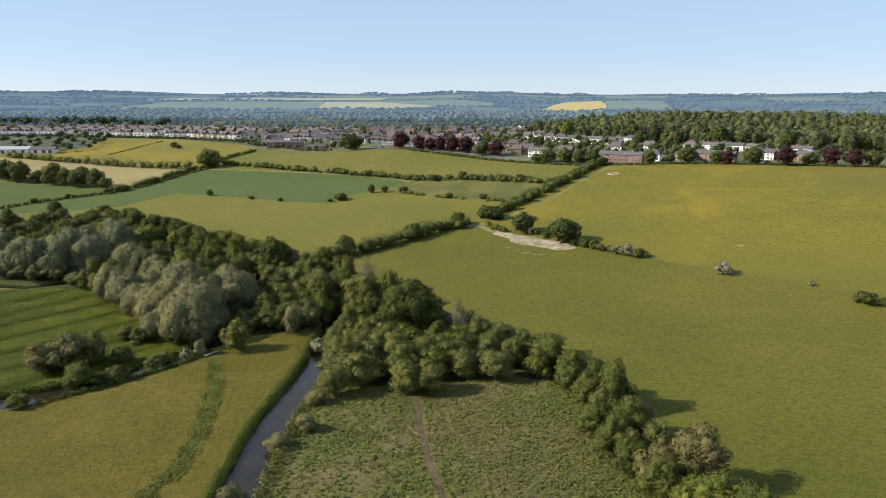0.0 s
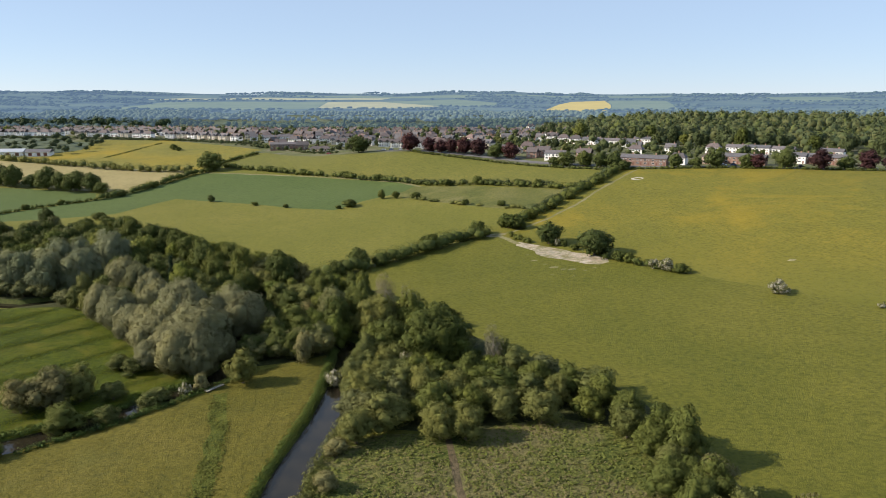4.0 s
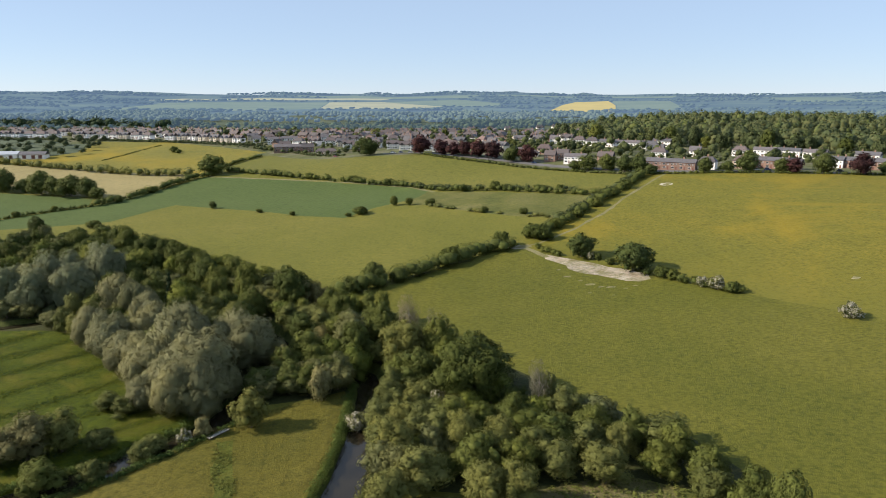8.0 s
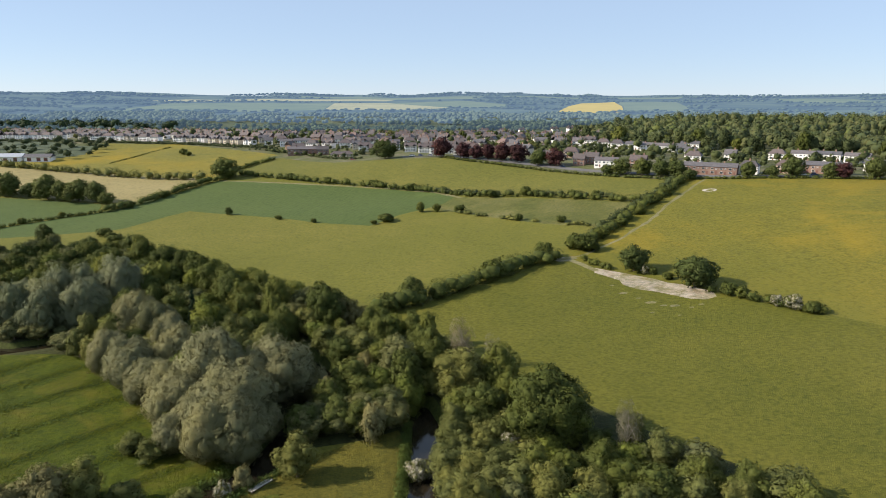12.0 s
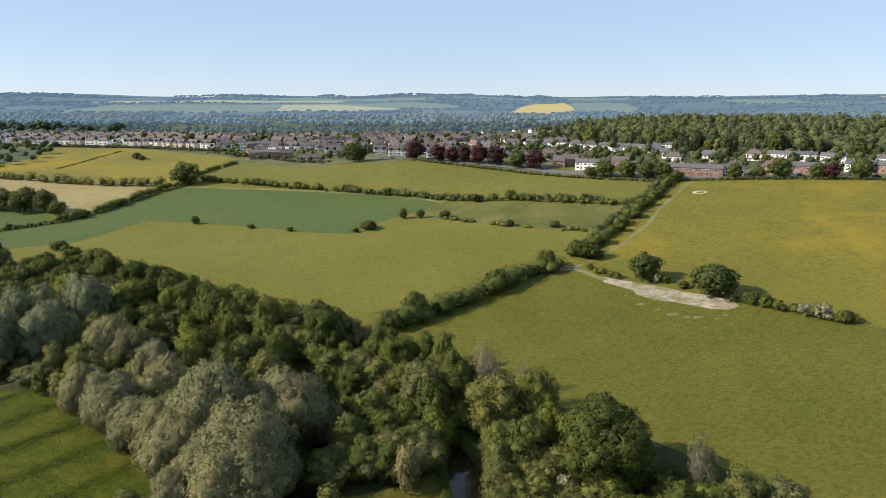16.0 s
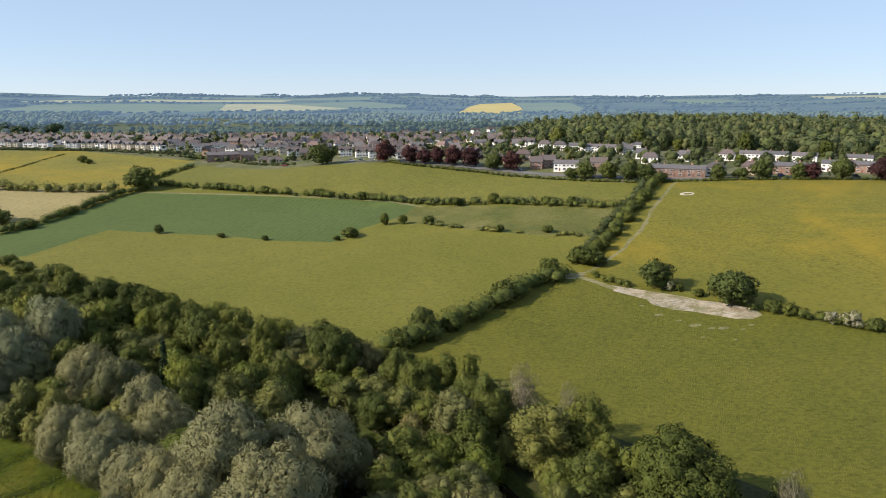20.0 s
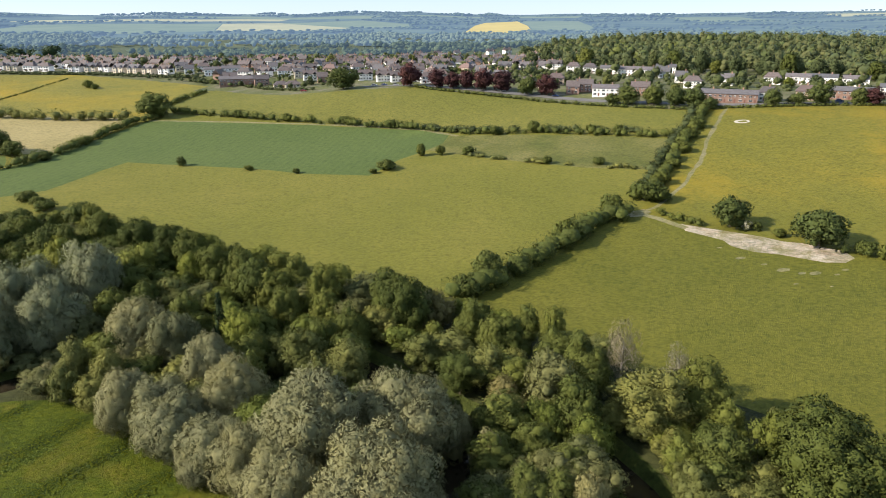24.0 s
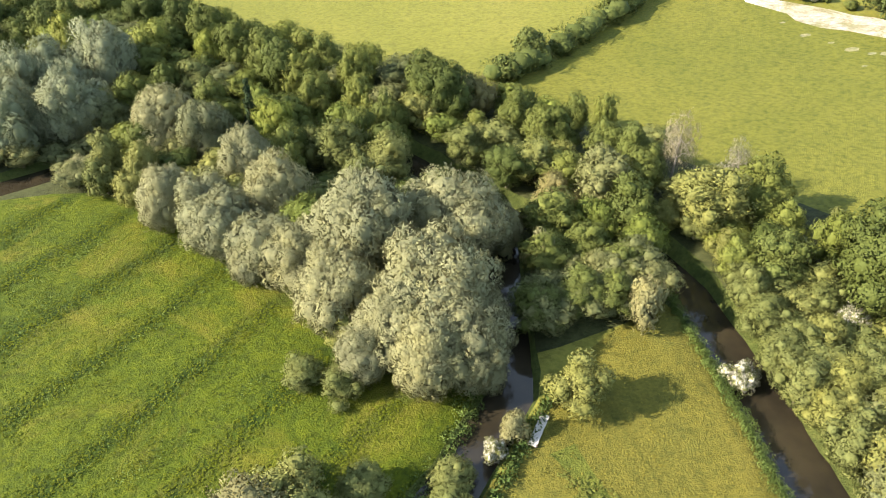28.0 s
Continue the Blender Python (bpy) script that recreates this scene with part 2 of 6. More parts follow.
M["lefty"] = turf("hay_meadow", (0.096, 0.090, 0.0135), (0.119, 0.105, 0.016), (0.146, 0.123, 0.023), 0.02, 0.4, 0.9, third=(0.105, 0.112, 0.026), third_at=0.6, third_scale=0.05, third_most=0.3, streak=(98, 40.0, 1.1, (0.70, 0.72, 0.66), 0.6), mottle=0.4, clump=(1.3, 0.4))
M["rank"] = turf("nettle_strip", (0.072, 0.086, 0.012), (0.092, 0.104, 0.015), (0.116, 0.122, 0.020), 0.08, 0.7, 1.0)
M["rough"] = turf("rough_pasture", (0.092, 0.112, 0.022), (0.125, 0.136, 0.034), (0.178, 0.166, 0.056), 0.03, 0.6, 1.2, third=(0.205, 0.165, 0.082), third_at=0.53, third_scale=0.045, third_most=0.7, mottle=0.8, clump=(0.85, 1.0))
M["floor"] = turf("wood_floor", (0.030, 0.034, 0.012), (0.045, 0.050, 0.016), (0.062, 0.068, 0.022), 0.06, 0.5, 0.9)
M["bank"] = turf("river_bank", (0.046, 0.062, 0.012), (0.064, 0.080, 0.016), (0.092, 0.102, 0.026), 0.1, 0.6, 1.2)
M["garden"] = turf("garden_ground", (0.0672, 0.0829, 0.0284), (0.1027, 0.1106, 0.0435), (0.1580, 0.1422, 0.0948), 0.05, 0.3, 0.5, third=(0.185, 0.168, 0.145), third_at=0.60, third_scale=0.07, third_most=0.7)
# grass green shifted to blue-grey: light haze put into the base colour
M["plain"] = turf("hazed_valley_ground", (0.056, 0.074, 0.048), (0.078, 0.098, 0.060), (0.115, 0.130, 0.078), 0.006, 0.05, 0.3)
M["bed"] = plain("river_bed", (0.05, 0.042, 0.028), 0.3)
M["chalk"] = turf("bare_chalk", (0.29, 0.24, 0.185), (0.39, 0.335, 0.27), (0.47, 0.415, 0.345), 0.12, 0.35, 0.8, third=(0.160, 0.150, 0.050), third_at=0.53, third_scale=0.11, third_most=0.9, streak=(45, 3.0, 9.0, (0.74, 0.66, 0.52), 0.7))
M["worn"] = turf("worn_path", (0.1390, 0.1359, 0.0553), (0.1809, 0.1667, 0.0798), (0.2291, 0.2086, 0.1248), 0.1, 0.5, 0.5)
M["spot"] = plain("trampled_white_chalk", (0.42, 0.385, 0.32), 0.2, 0.8, 0.95)
M["soil"] = turf("trodden_soil", (0.078, 0.060, 0.034), (0.105, 0.080, 0.046), (0.140, 0.108, 0.064), 0.15, 0.7, 0.8)


def hazed_distance(name, lo, hi, glow, strength, scale=0.006):
    """Far land: a base colour plus a blue emission that stands in for haze."""
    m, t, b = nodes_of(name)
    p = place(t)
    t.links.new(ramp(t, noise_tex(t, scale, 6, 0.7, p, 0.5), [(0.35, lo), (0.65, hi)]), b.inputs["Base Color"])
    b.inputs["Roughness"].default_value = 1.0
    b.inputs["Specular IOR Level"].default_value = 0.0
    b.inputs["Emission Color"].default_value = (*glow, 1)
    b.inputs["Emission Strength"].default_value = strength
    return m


# blue emission painted on as haze; the land itself gives no light
HAZE_GLOW = (0.27, 0.43, 0.70)
M["far_plain"] = hazed_distance("hazed_far_woodland_and_fields", (0.022, 0.036, 0.026), (0.070, 0.092, 0.048), HAZE_GLOW, 0.25, 0.003)
M["far_crop"] = hazed_distance("hazed_far_green_fields", (0.085, 0.112, 0.060), (0.115, 0.140, 0.075), HAZE_GLOW, 0.21)
M["far_pale"] = hazed_distance("hazed_far_pale_fields", (0.20, 0.195, 0.095), (0.26, 0.245, 0.12), HAZE_GLOW, 0.21)
M["far_yellow"] = hazed_distance("hazed_far_yellow_fields", (0.32, 0.25, 0.055), (0.39, 0.30, 0.07), HAZE_GLOW, 0.16)
M["asphalt"] = plain("asphalt", (0.11, 0.108, 0.105), 0.2, 0.6, 0.9)
M["bark"] = plain("bark", (0.11, 0.085, 0.06), 0.35, 3.0, 0.9, relief=0.6)
M["pale_bark"] = plain("pale_bark", (0.24, 0.21, 0.17), 0.25, 3.0, 0.9, relief=0.5)
L = {
    "silver": leaf("silver_willow_leaves", (0.180, 0.180, 0.091), 0.10, (1.06, 1.02, 0.85)),
    "grey": leaf("grey_willow_leaves", (0.168, 0.182, 0.102), 0.12, (1.05, 1.05, 0.85)),
    "olive": leaf("olive_willow_leaves", (0.128, 0.136, 0.041), 0.16),
    "green": leaf("maple_leaves", (0.092, 0.107, 0.025), 0.18),
    "dark": leaf("oak_leaves", (0.061, 0.077, 0.0175), 0.18),
    "dusty": leaf("dusty_sallow_leaves", (0.120, 0.126, 0.050), 0.14, (1.06, 1.04, 0.85)),
    "lime": leaf("lime_leaves", (0.132, 0.146, 0.030), 0.16),
    "spring": leaf("fresh_green_leaves", (0.116, 0.138, 0.027), 0.18),
    "brown": leaf("budding_brown_leaves", (0.138, 0.128, 0.052), 0.14, (1.08, 1.0, 0.85)),
    "pale": leaf("pale_sallow_leaves", (0.175, 0.170, 0.080), 0.2),
    "conifer": leaf("conifer_needles", (0.0237, 0.0411, 0.0158), 0.25, trans=0.1),
    "hawthorn": leaf("hawthorn_blossom", (0.1106, 0.1185, 0.0395), 0.2, blossom=(0.43, 0.40, 0.32), blossom_share=0.47),
    "copper": leaf("copper_beech_leaves", (0.056, 0.026, 0.027), 0.2, (1.1, 0.95, 0.9)),
    "bare": leaf("bare_twigs", (0.185, 0.170, 0.115), 0.2, trans=0.05),
    "hedge": leaf("hedge_leaves", (0.0806, 0.0963, 0.0235), 0.25),
    # hill wood: leaf green greyed, a little haze mixed into the colour
    "stand": leaf("hazed_mixed_stand_leaves", (0.072, 0.092, 0.044), 0.10, stand=True, trans=0.2),
    "wood": leaf("woodland_leaves", (0.072, 0.090, 0.036), 0.2),
    "town": leaf("garden_leaves", (0.060, 0.077, 0.033), 0.2),
    # these three emit a little blue as painted haze, more with distance
    "valley": hazed_distance("valley_trees", (0.035, 0.055, 0.032), (0.085, 0.110, 0.055), HAZE_GLOW, 0.085, 0.05),
    "valley_far": hazed_distance("hazed_far_valley_trees", (0.06, 0.085, 0.055), (0.10, 0.125, 0.08), HAZE_GLOW, 0.17, 0.02),
    "hills": hazed_distance("hazed_far_trees", (0.03, 0.05, 0.03), (0.06, 0.08, 0.045), HAZE_GLOW, 0.23, 0.02),
    "field": leaf("field_tree_leaves", (0.0779, 0.0969, 0.0285), 0.16),
    "reed": leaf("reed_leaves", (0.0779, 0.1134, 0.0275), 0.25),
}


# ---- shape of the land ----
LAND = (-8.7048, 12.6265, 11.2709, 12.7301, 7.6223, 4.5771, -2.2395, 6.5962)


def soft_plus(q, s):
    return s * np.logaddexp(0, q / s)


def along(x, y, line):
    """Distance from the points (x, y) to a polyline."""
    best = np.full(np.shape(x), 1e9)
    for (ax, ay), (bx, by) in zip(line, line[1:]):
        dx, dy = bx - ax, by - ay
        k = np.clip(((x - ax) * dx + (y - ay) * dy) / (dx * dx + dy * dy), 0, 1)
        best = np.minimum(best, np.hypot(x - ax - k * dx, y - ay - k * dy))
    return best


RIVER = [(-22, -140), (-34, 20), (-42, 90), (-43, 137), (-43, 162), (-41, 177), (-39, 191), (-38.5, 205), (-38.5, 222), (-39, 235), (-42, 246), (-52, 254), (-66, 262),
         (-90, 296), (-130, 318), (-163, 296), (-178, 288), (-195, 291), (-260, 300)]
SIDE = [(-68, 262), (-72, 240), (-74, 226), (-76, 216), (-80, 211), (-86, 203), (-97, 190), (-112, 177), (-130, 168), (-175, 150), (-240, 140)]
RIVER_W, SIDE_W = 3.6, 3.2


def valley(x, y):
    x, y = np.asarray(x, float), np.asarray(y, float)
    u, v = np.maximum(x, -420) / 300, y / 300
    q = (LAND[0] + LAND[1] * u + LAND[2] * v + LAND[3] * u * u + LAND[4] * u * v + LAND[5] * v * v
         + LAND[6] * np.exp(-((x + 60) / 110) ** 2 - ((y - 525) / 40) ** 2) + LAND[7] * np.exp(-((x + 30) / 120) ** 2 - ((y - 625) / 45) ** 2))
    z = 37 - soft_plus(37 - soft_plus(q, 2.2), 3.0) - np.clip((y - 850) * 0.03, 0, 8)
    z = z + (17 - 7 * np.clip((x - 350) / 350, 0, 1)) / (1 + np.exp(-(x - 240) / 60)) * np.exp(-((y - 1080) / 230) ** 2) * np.clip((1500 - x) / 500, 0, 1)
    k = np.clip((np.hypot(x, y) - 2300) / 2400, 0, 1) ** 1.4
    return z + k * (72 + 6 * np.sin(x / 420 + 1) + 5 * np.sin(x / 190) + 2 * np.sin(x / 77 + 2))


def ground(x, y):
    """Height of the ground, with the river beds cut into it."""
    z = valley(x, y)
    for line, w in ((RIVER, RIVER_W), (SIDE, SIDE_W)):
        d = along(np.asarray(x, float), np.asarray(y, float), line)
        k = np.clip((w + 1.6 - d) / 2.4, 0, 1)
        k = k * k * (3 - 2 * k)
        z = z * (1 - k) - 1.3 * k
    return z


def gz(x, y):
    return float(ground(np.array([x]), np.array([y]))[0])


def strip(line, w):
    """Outline of a band of half width w along a line."""
    a = []
    for i, (x, y) in enumerate(line):
        x0, y0 = line[max(i - 1, 0)]
        x1, y1 = line[min(i + 1, len(line) - 1)]
        n = math.hypot(x1 - x0, y1 - y0)
        a.append((x, y, (y0 - y1) / n * w, (x1 - x0) / n * w))
    return [(x + p, y + q) for x, y, p, q in a] + [(x - p, y - q) for x, y, p, q in reversed(a)]


def wobble(poly, step=9.0, amount=0.7):
    """Breaks straight edges into short, slightly uneven pieces."""
    out = []
    for (ax, ay), (bx, by) in zip(poly, poly[1:] + poly[:1]):
        n = max(1, int(math.hypot(bx - ax, by - ay) / step))
        for i in range(n):
            k = i / n
            s = amount if i else 0.0
            out.append((ax + (bx - ax) * k + random.uniform(-s, s), ay + (by - ay) * k + random.uniform(-s, s)))
    return out


def inside(x, y, poly):
    r = np.zeros(np.shape(x), bool)
    for (ax, ay), (bx, by) in zip(poly, poly[1:] + poly[:1]):
        if ay != by:
            c = ((ay > y) != (by > y)) & (x < (bx - ax) * (y - ay) / (by - ay) + ax)
            r ^= c
    return r


H1 = [(16, 367), (4, 364), (-6, 354), (-19, 344), (-32, 334), (-45, 323), (-57, 316)]
H2 = [(26, 377), (42, 395), (62, 424), (77, 444), (98, 472), (112, 495)]
H3 = [(-196, 618), (-170, 600), (-127, 575), (-86, 555), (-59, 541), (-39, 530), (-21, 511), (1, 500), (16, 494), (37, 478), (63, 460), (74, 456)]
ROADSIDE = [(-126, 643), (-88, 632), (-35, 624), (-24, 608), (22, 573), (68, 531), (105, 500), (122, 495), (164, 481), (231, 459), (290, 443), (420, 400)]
ROAD = [(-70, 645), (-34, 633), (-14, 614), (30, 581), (76, 540), (112, 513), (130, 501), (170, 488), (236, 466), (296, 450), (430, 405)]
CROP_LOW = [(-29, 512), (-35, 495), (-46, 482), (-61, 469), (-76, 447), (-109, 461), (-130, 475), (-167, 492), (-195, 503), (-203, 490), (-218, 459)]
WOODBACK = [(-67, 314), (-77, 322), (-101, 342), (-132, 366), (-179, 404), (-215, 418)]
REGIONS = []   # later ones lie over earlier ones


def region(name, outline):
    REGIONS.append((name, outline))


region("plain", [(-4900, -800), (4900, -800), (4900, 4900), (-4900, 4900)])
region("cow_field", [(-700, -150), (700, -150), (700, 500), (300, 560), (-200, 700), (-700, 700)])
region("garden", [(-420, 800), (-230, 752), (-184, 698), (-126, 643), (-88, 632), (-35, 624), (-24, 608), (22, 573), (68, 531), (105, 500), (164, 481), (290, 443), (600, 340),
                (700, 600), (420, 1000), (-200, 1150), (-700, 1000)])
region("pasture", [(-62, 312), (-57, 316), (16, 367), (25, 358), (60, 318), (88, 290), (140, 236), (240, 160), (420, 60), (300, -150), (40, -150), (44, 60), (50, 140), (46, 176), (36, 200), (8, 228), (-24, 266)])
region("buttercup", [(16, 367), (26, 377), (112, 495), (122, 495), (164, 481), (231, 459), (290, 443), (700, 300), (640, -100), (420, 60), (240, 160), (140, 236), (88, 290), (60, 318), (25, 358)])
region("cow_field", H1[::-1][1:] + [(16, 367), (26, 377), (44, 412), (21, 424), (0, 440), (-27, 464), (-46, 482)] + CROP_LOW[3:] + [(-215, 428)] + WOODBACK[::-1][1:])
region("strip", [(-29, 511), (-34, 497), (-45, 483), (-27, 464), (0, 440), (21, 424), (44, 412), (70, 453), (47, 470), (6, 494)])
region("mid", H3 + [(98, 472), (105, 498), (68, 531), (22, 573), (-24, 608), (-35, 624), (-88, 632), (-126, 643), (-184, 696), (-205, 684), (-210, 629)])
region("crop", [(-206, 598), (-115, 563), (-72, 546), (-42, 529)] + CROP_LOW + [(-252, 447), (-290, 437), (-340, 420), (-350, 428), (-296, 457), (-251, 504)])
region("crop", [(-254, 506), (-298, 459), (-420, 420), (-520, 470), (-400, 560), (-300, 538), (-262, 527)])
region("pale", [(-430, 672), (-345, 652), (-212, 606), (-224, 570), (-240, 528), (-262, 533), (-300, 545), (-361, 570), (-440, 600)])
region("yellow", [(-420, 680), (-345, 655), (-214, 610), (-206, 640), (-204, 685), (-188, 715), (-234, 752), (-317, 808), (-400, 818), (-380, 740)])
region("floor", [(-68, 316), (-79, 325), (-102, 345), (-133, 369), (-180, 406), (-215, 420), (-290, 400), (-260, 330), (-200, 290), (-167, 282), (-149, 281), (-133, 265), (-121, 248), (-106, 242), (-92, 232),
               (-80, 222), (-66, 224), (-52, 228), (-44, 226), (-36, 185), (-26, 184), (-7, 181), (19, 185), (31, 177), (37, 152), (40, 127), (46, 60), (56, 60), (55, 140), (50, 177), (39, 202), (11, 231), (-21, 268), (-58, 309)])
region("bright", [(-162, 284), (-153, 283), (-143, 276), (-131, 267), (-123, 258), (-113, 247), (-104, 243), (-100, 233), (-97, 227), (-90, 222), (-81, 216), (-82, 209), (-86, 203), (-97, 190), (-112, 177), (-130, 168),
                  (-175, 150), (-260, 138), (-420, 150), (-420, 280), (-200, 280)])
FURROWS = ([(-165, 228), (-156, 237), (-149, 244), (-140, 255), (-134, 262)], [(-158, 212), (-150, 220), (-145, 226), (-135, 236), (-125, 249), (-120, 254)],
               [(-138, 203), (-129, 211), (-120, 219), (-112, 226)], [(-172, 240), (-161, 249), (-154, 257), (-146, 266)],
           [(-180, 252), (-170, 262), (-161, 272)], [(-150, 200), (-140, 210), (-130, 220), (-118, 236)], [(-176, 222), (-166, 233), (-158, 241), (-150, 252)])
region("lefty", [(-72, 209), (-69, 218), (-58, 225), (-46, 232), (-42, 222), (-42, 205), (-43, 190), (-46, 176), (-48, 161), (-48, 137), (-46, 90), (-40, 20), (-40, -100), (-420, -100), (-420, 120), (-240, 136), (-175, 146), (-130, 164), (-112, 173), (-97, 186), (-84, 200)])
region("rank", strip([(-71, 205), (-66, 188), (-62, 171), (-59, 150), (-59, 139), (-62, 125), (-68, 100), (-80, 60)], 2.0))
region("rough", [(-36, 177), (-23, 181), (-7, 181), (19, 188), (33, 181), (41, 160), (45, 130), (54, 60), (40, -60), (-28, -60), (-32, 60), (-37, 100), (-38, 137), (-38, 162)])
region("soil", strip([(-8, 181), (-7, 172), (-5.5, 157), (-3, 142), (0, 128), (4, 100), (8, 60), (12, 10)], 0.8))
region("bank", strip(RIVER, 5.4))
region("bank", strip(SIDE, 4.2))
region("bed", strip(RIVER, RIVER_W - 0.4))
region("bed", strip(SIDE, SIDE_W - 0.4))
region("worn", strip([(16, 367), (26, 371), (45, 389), (67, 416), (86, 446), (107, 474), (118, 489), (126, 498)], 0.9))
region("worn", strip([(-206, 599), (-115, 565), (-72, 548), (-42, 531), (-29, 515), (-25, 508)], 1.3))
region("chalk", [(27, 353), (31, 349), (38, 342.5), (46, 334.5), (54, 326.5), (62, 317), (61.5, 312), (57, 310), (52, 312), (47, 317), (43, 321), (37, 325), (33, 331), (33, 336), (29, 342), (25.5, 347)])
region("chalk", [(11, 367), (15, 370), (21, 370.5), (22.5, 367), (18, 364), (14, 364.5)])
region("worn", strip([(18, 367), (22, 360), (25.5, 352), (27, 349)], 1.4))
for x, y, r in ((31, 322, 1.6), (35, 316, 1.0), (38, 311, 2.0), (41.5, 307.5, 1.2), (45, 306.5, 1.8), (50, 304, 0.9), (36, 302, 0.8), (29, 331, 0.9), (44, 298, 0.6), (54, 306, 1.1)):      # scuffed spots below the bank
    r *= 0.6
    region("worn", [(x + r * 1.9 * math.cos(a), y + r * math.sin(a)) for a in (0.2, 1.1, 2.0, 3.2, 4.1, 5.3)])
region("spot", [(114.4 + 4.0 * math.cos(a * 0.5236), 465.5 + 3.4 * math.sin(a * 0.5236)) for a in range(12)])
region("buttercup", [(114.8 + 2.5 * math.cos(a * 0.5236), 465.3 + 1.9 * math.sin(a * 0.5236)) for a in range(12)])
region("chalk", [(128, 294), (130, 296), (132, 294.5), (130, 293)])


region("yellow", [(351, 2549), (489, 3087), (607, 3422), (809, 3621), (720, 3100), (585, 2538), (447, 2400)])
region("crop", [(587, 2538), (725, 3100), (815, 3621), (1110, 3583), (990, 3100), (869, 2678)])
region("pale", [(-495, 2742), (-564, 3410), (-324, 3526), (-18, 2950), (-146, 2756)])
region("crop", [(-1200, 2500), (-1300, 3300), (-570, 3410), (-500, 2745), (-700, 2500)])
region("crop", [(-20, 2955), (-320, 3526), (60, 3700), (240, 3300), (200, 2900)])
region("pale", [(-1500, 3500), (-1400, 3800), (-300, 4000), (-350, 3750)])
region("crop", [(1600, 3300), (1700, 3900), (2100, 3800), (1950, 3200)])
region("pale", [(2400, 3400), (2500, 3700), (2900, 3500), (2800, 3250)])
region("crop", [(100, 3900), (-900, 4100), (-900, 4300), (200, 4250)])
region("crop", [(1250, 4000), (300, 4100), (300, 4300), (1350, 4200)])


def build_ground():
    from mathutils.geometry import delaunay_2d_cdt
    pts, edges, polys = [], [], []

    def ring(poly):
        s = len(pts)
        pts.extend(poly)
        edges.extend((s + i, s + (i + 1) % len(poly)) for i in range(len(poly)))

    for name, poly in REGIONS:
        wide = max(p[0] for p in poly) - min(p[0] for p in poly)
        step = 400 if name == "plain" else 60 if wide > 150 and poly[0][1] > 2000 else 5 if name in ("bank", "bed", "soil", "chalk", "worn", "rank", "spot") else 10
        amount = 0 if name == "plain" else 0.3 if name in ("bed", "soil") else 1.2 if name in ("chalk", "rank") else 0.6
        poly = wobble(poly, step, amount)
        polys.append((name, poly))
        ring(poly)

    def grid(x0, x1, y0, y1, d, hole=None):
        xs, ys = np.meshgrid(np.arange(x0, x1, d), np.arange(y0, y1, d))
        xs = (xs + RNG.uniform(-0.3, 0.3, xs.shape) * d).ravel()
        ys = (ys + RNG.uniform(-0.3, 0.3, ys.shape) * d).ravel()
        if hole:
            k = ~((xs > hole[0]) & (xs < hole[1]) & (ys > hole[2]) & (ys < hole[3]))
            xs, ys = xs[k], ys[k]
        pts.extend(zip(xs.tolist(), ys.tolist()))

    grid(-240, 160, 100, 400, 6)
    grid(-440, 440, 0, 900, 16, (-240, 160, 100, 400))
    grid(-1400, 1400, -700, 2200, 90, (-440, 440, 0, 900))
    grid(-4600, 4600, -700, 4850, 130, (-1400, 1400, -700, 2200))
    vs, _, fs, *_ = delaunay_2d_cdt([Vector(p) for p in pts], edges, [], 0, 1e-4)
    v = np.array([tuple(p) for p in vs])
    z = ground(v[:, 0], v[:, 1])
    f = np.array(fs)
    c = v[f].mean(axis=1)
    slot = np.zeros(len(f), int)
    names = []
    for name, poly in polys:
        if name not in names:
            names.append(name)
        slot[inside(c[:, 0], c[:, 1], poly)] = names.index(name)
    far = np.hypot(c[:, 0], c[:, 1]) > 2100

    def sheet(name, keep, label, cat):
        me = bpy.data.meshes.new(name)
        used, ids = np.unique(f[keep], return_inverse=True)
        me.from_pydata(np.c_[v, z][used].tolist(), [], ids.reshape(-1, 3).tolist())
        for n in names:
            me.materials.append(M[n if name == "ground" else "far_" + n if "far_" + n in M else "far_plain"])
        me.polygons.foreach_set("material_index", slot[keep].astype(np.int32))
        me.polygons.foreach_set("use_smooth", np.ones(int(keep.sum()), bool))
        me.update()
        tagged(new(name, me), label, cat, kind="structure")

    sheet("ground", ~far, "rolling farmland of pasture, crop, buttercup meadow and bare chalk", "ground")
    # the part beyond 2100 m takes the materials with the haze emission
    sheet("backdrop", far, "blue-green hills and far fields with haze glow in the material", "hills")


build_ground()


def ribbon(name, line, w, z, mat, label, cat):
    """A flat band along a line; z: None to lie on the ground."""
    fine = []
    for (ax, ay), (bx, by) in zip(line, line[1:]):
        n = max(1, int(math.hypot(bx - ax, by - ay) / 6))
        fine += [(ax + (bx - ax) * i / n, ay + (by - ay) * i / n) for i in range(n)]
    fine.append(line[-1])
    o = strip(fine, w)
    n = len(fine)
    vs = [(x, y, gz(x, y) + 0.12 if z is None else z) for x, y in o]
    me = bpy.data.meshes.new(name)
    me.from_pydata(vs, [], [(i, i + 1, 2 * n - 2 - i, 2 * n - 1 - i) for i in range(n - 1)])
    me.materials.append(mat)
    me.polygons.foreach_set("use_smooth", np.ones(n - 1, bool))
    ob = tagged(new(name, me), label, cat, kind="structure")
    if me.polygons[0].normal.z < 0:
        me.flip_normals()
    return ob


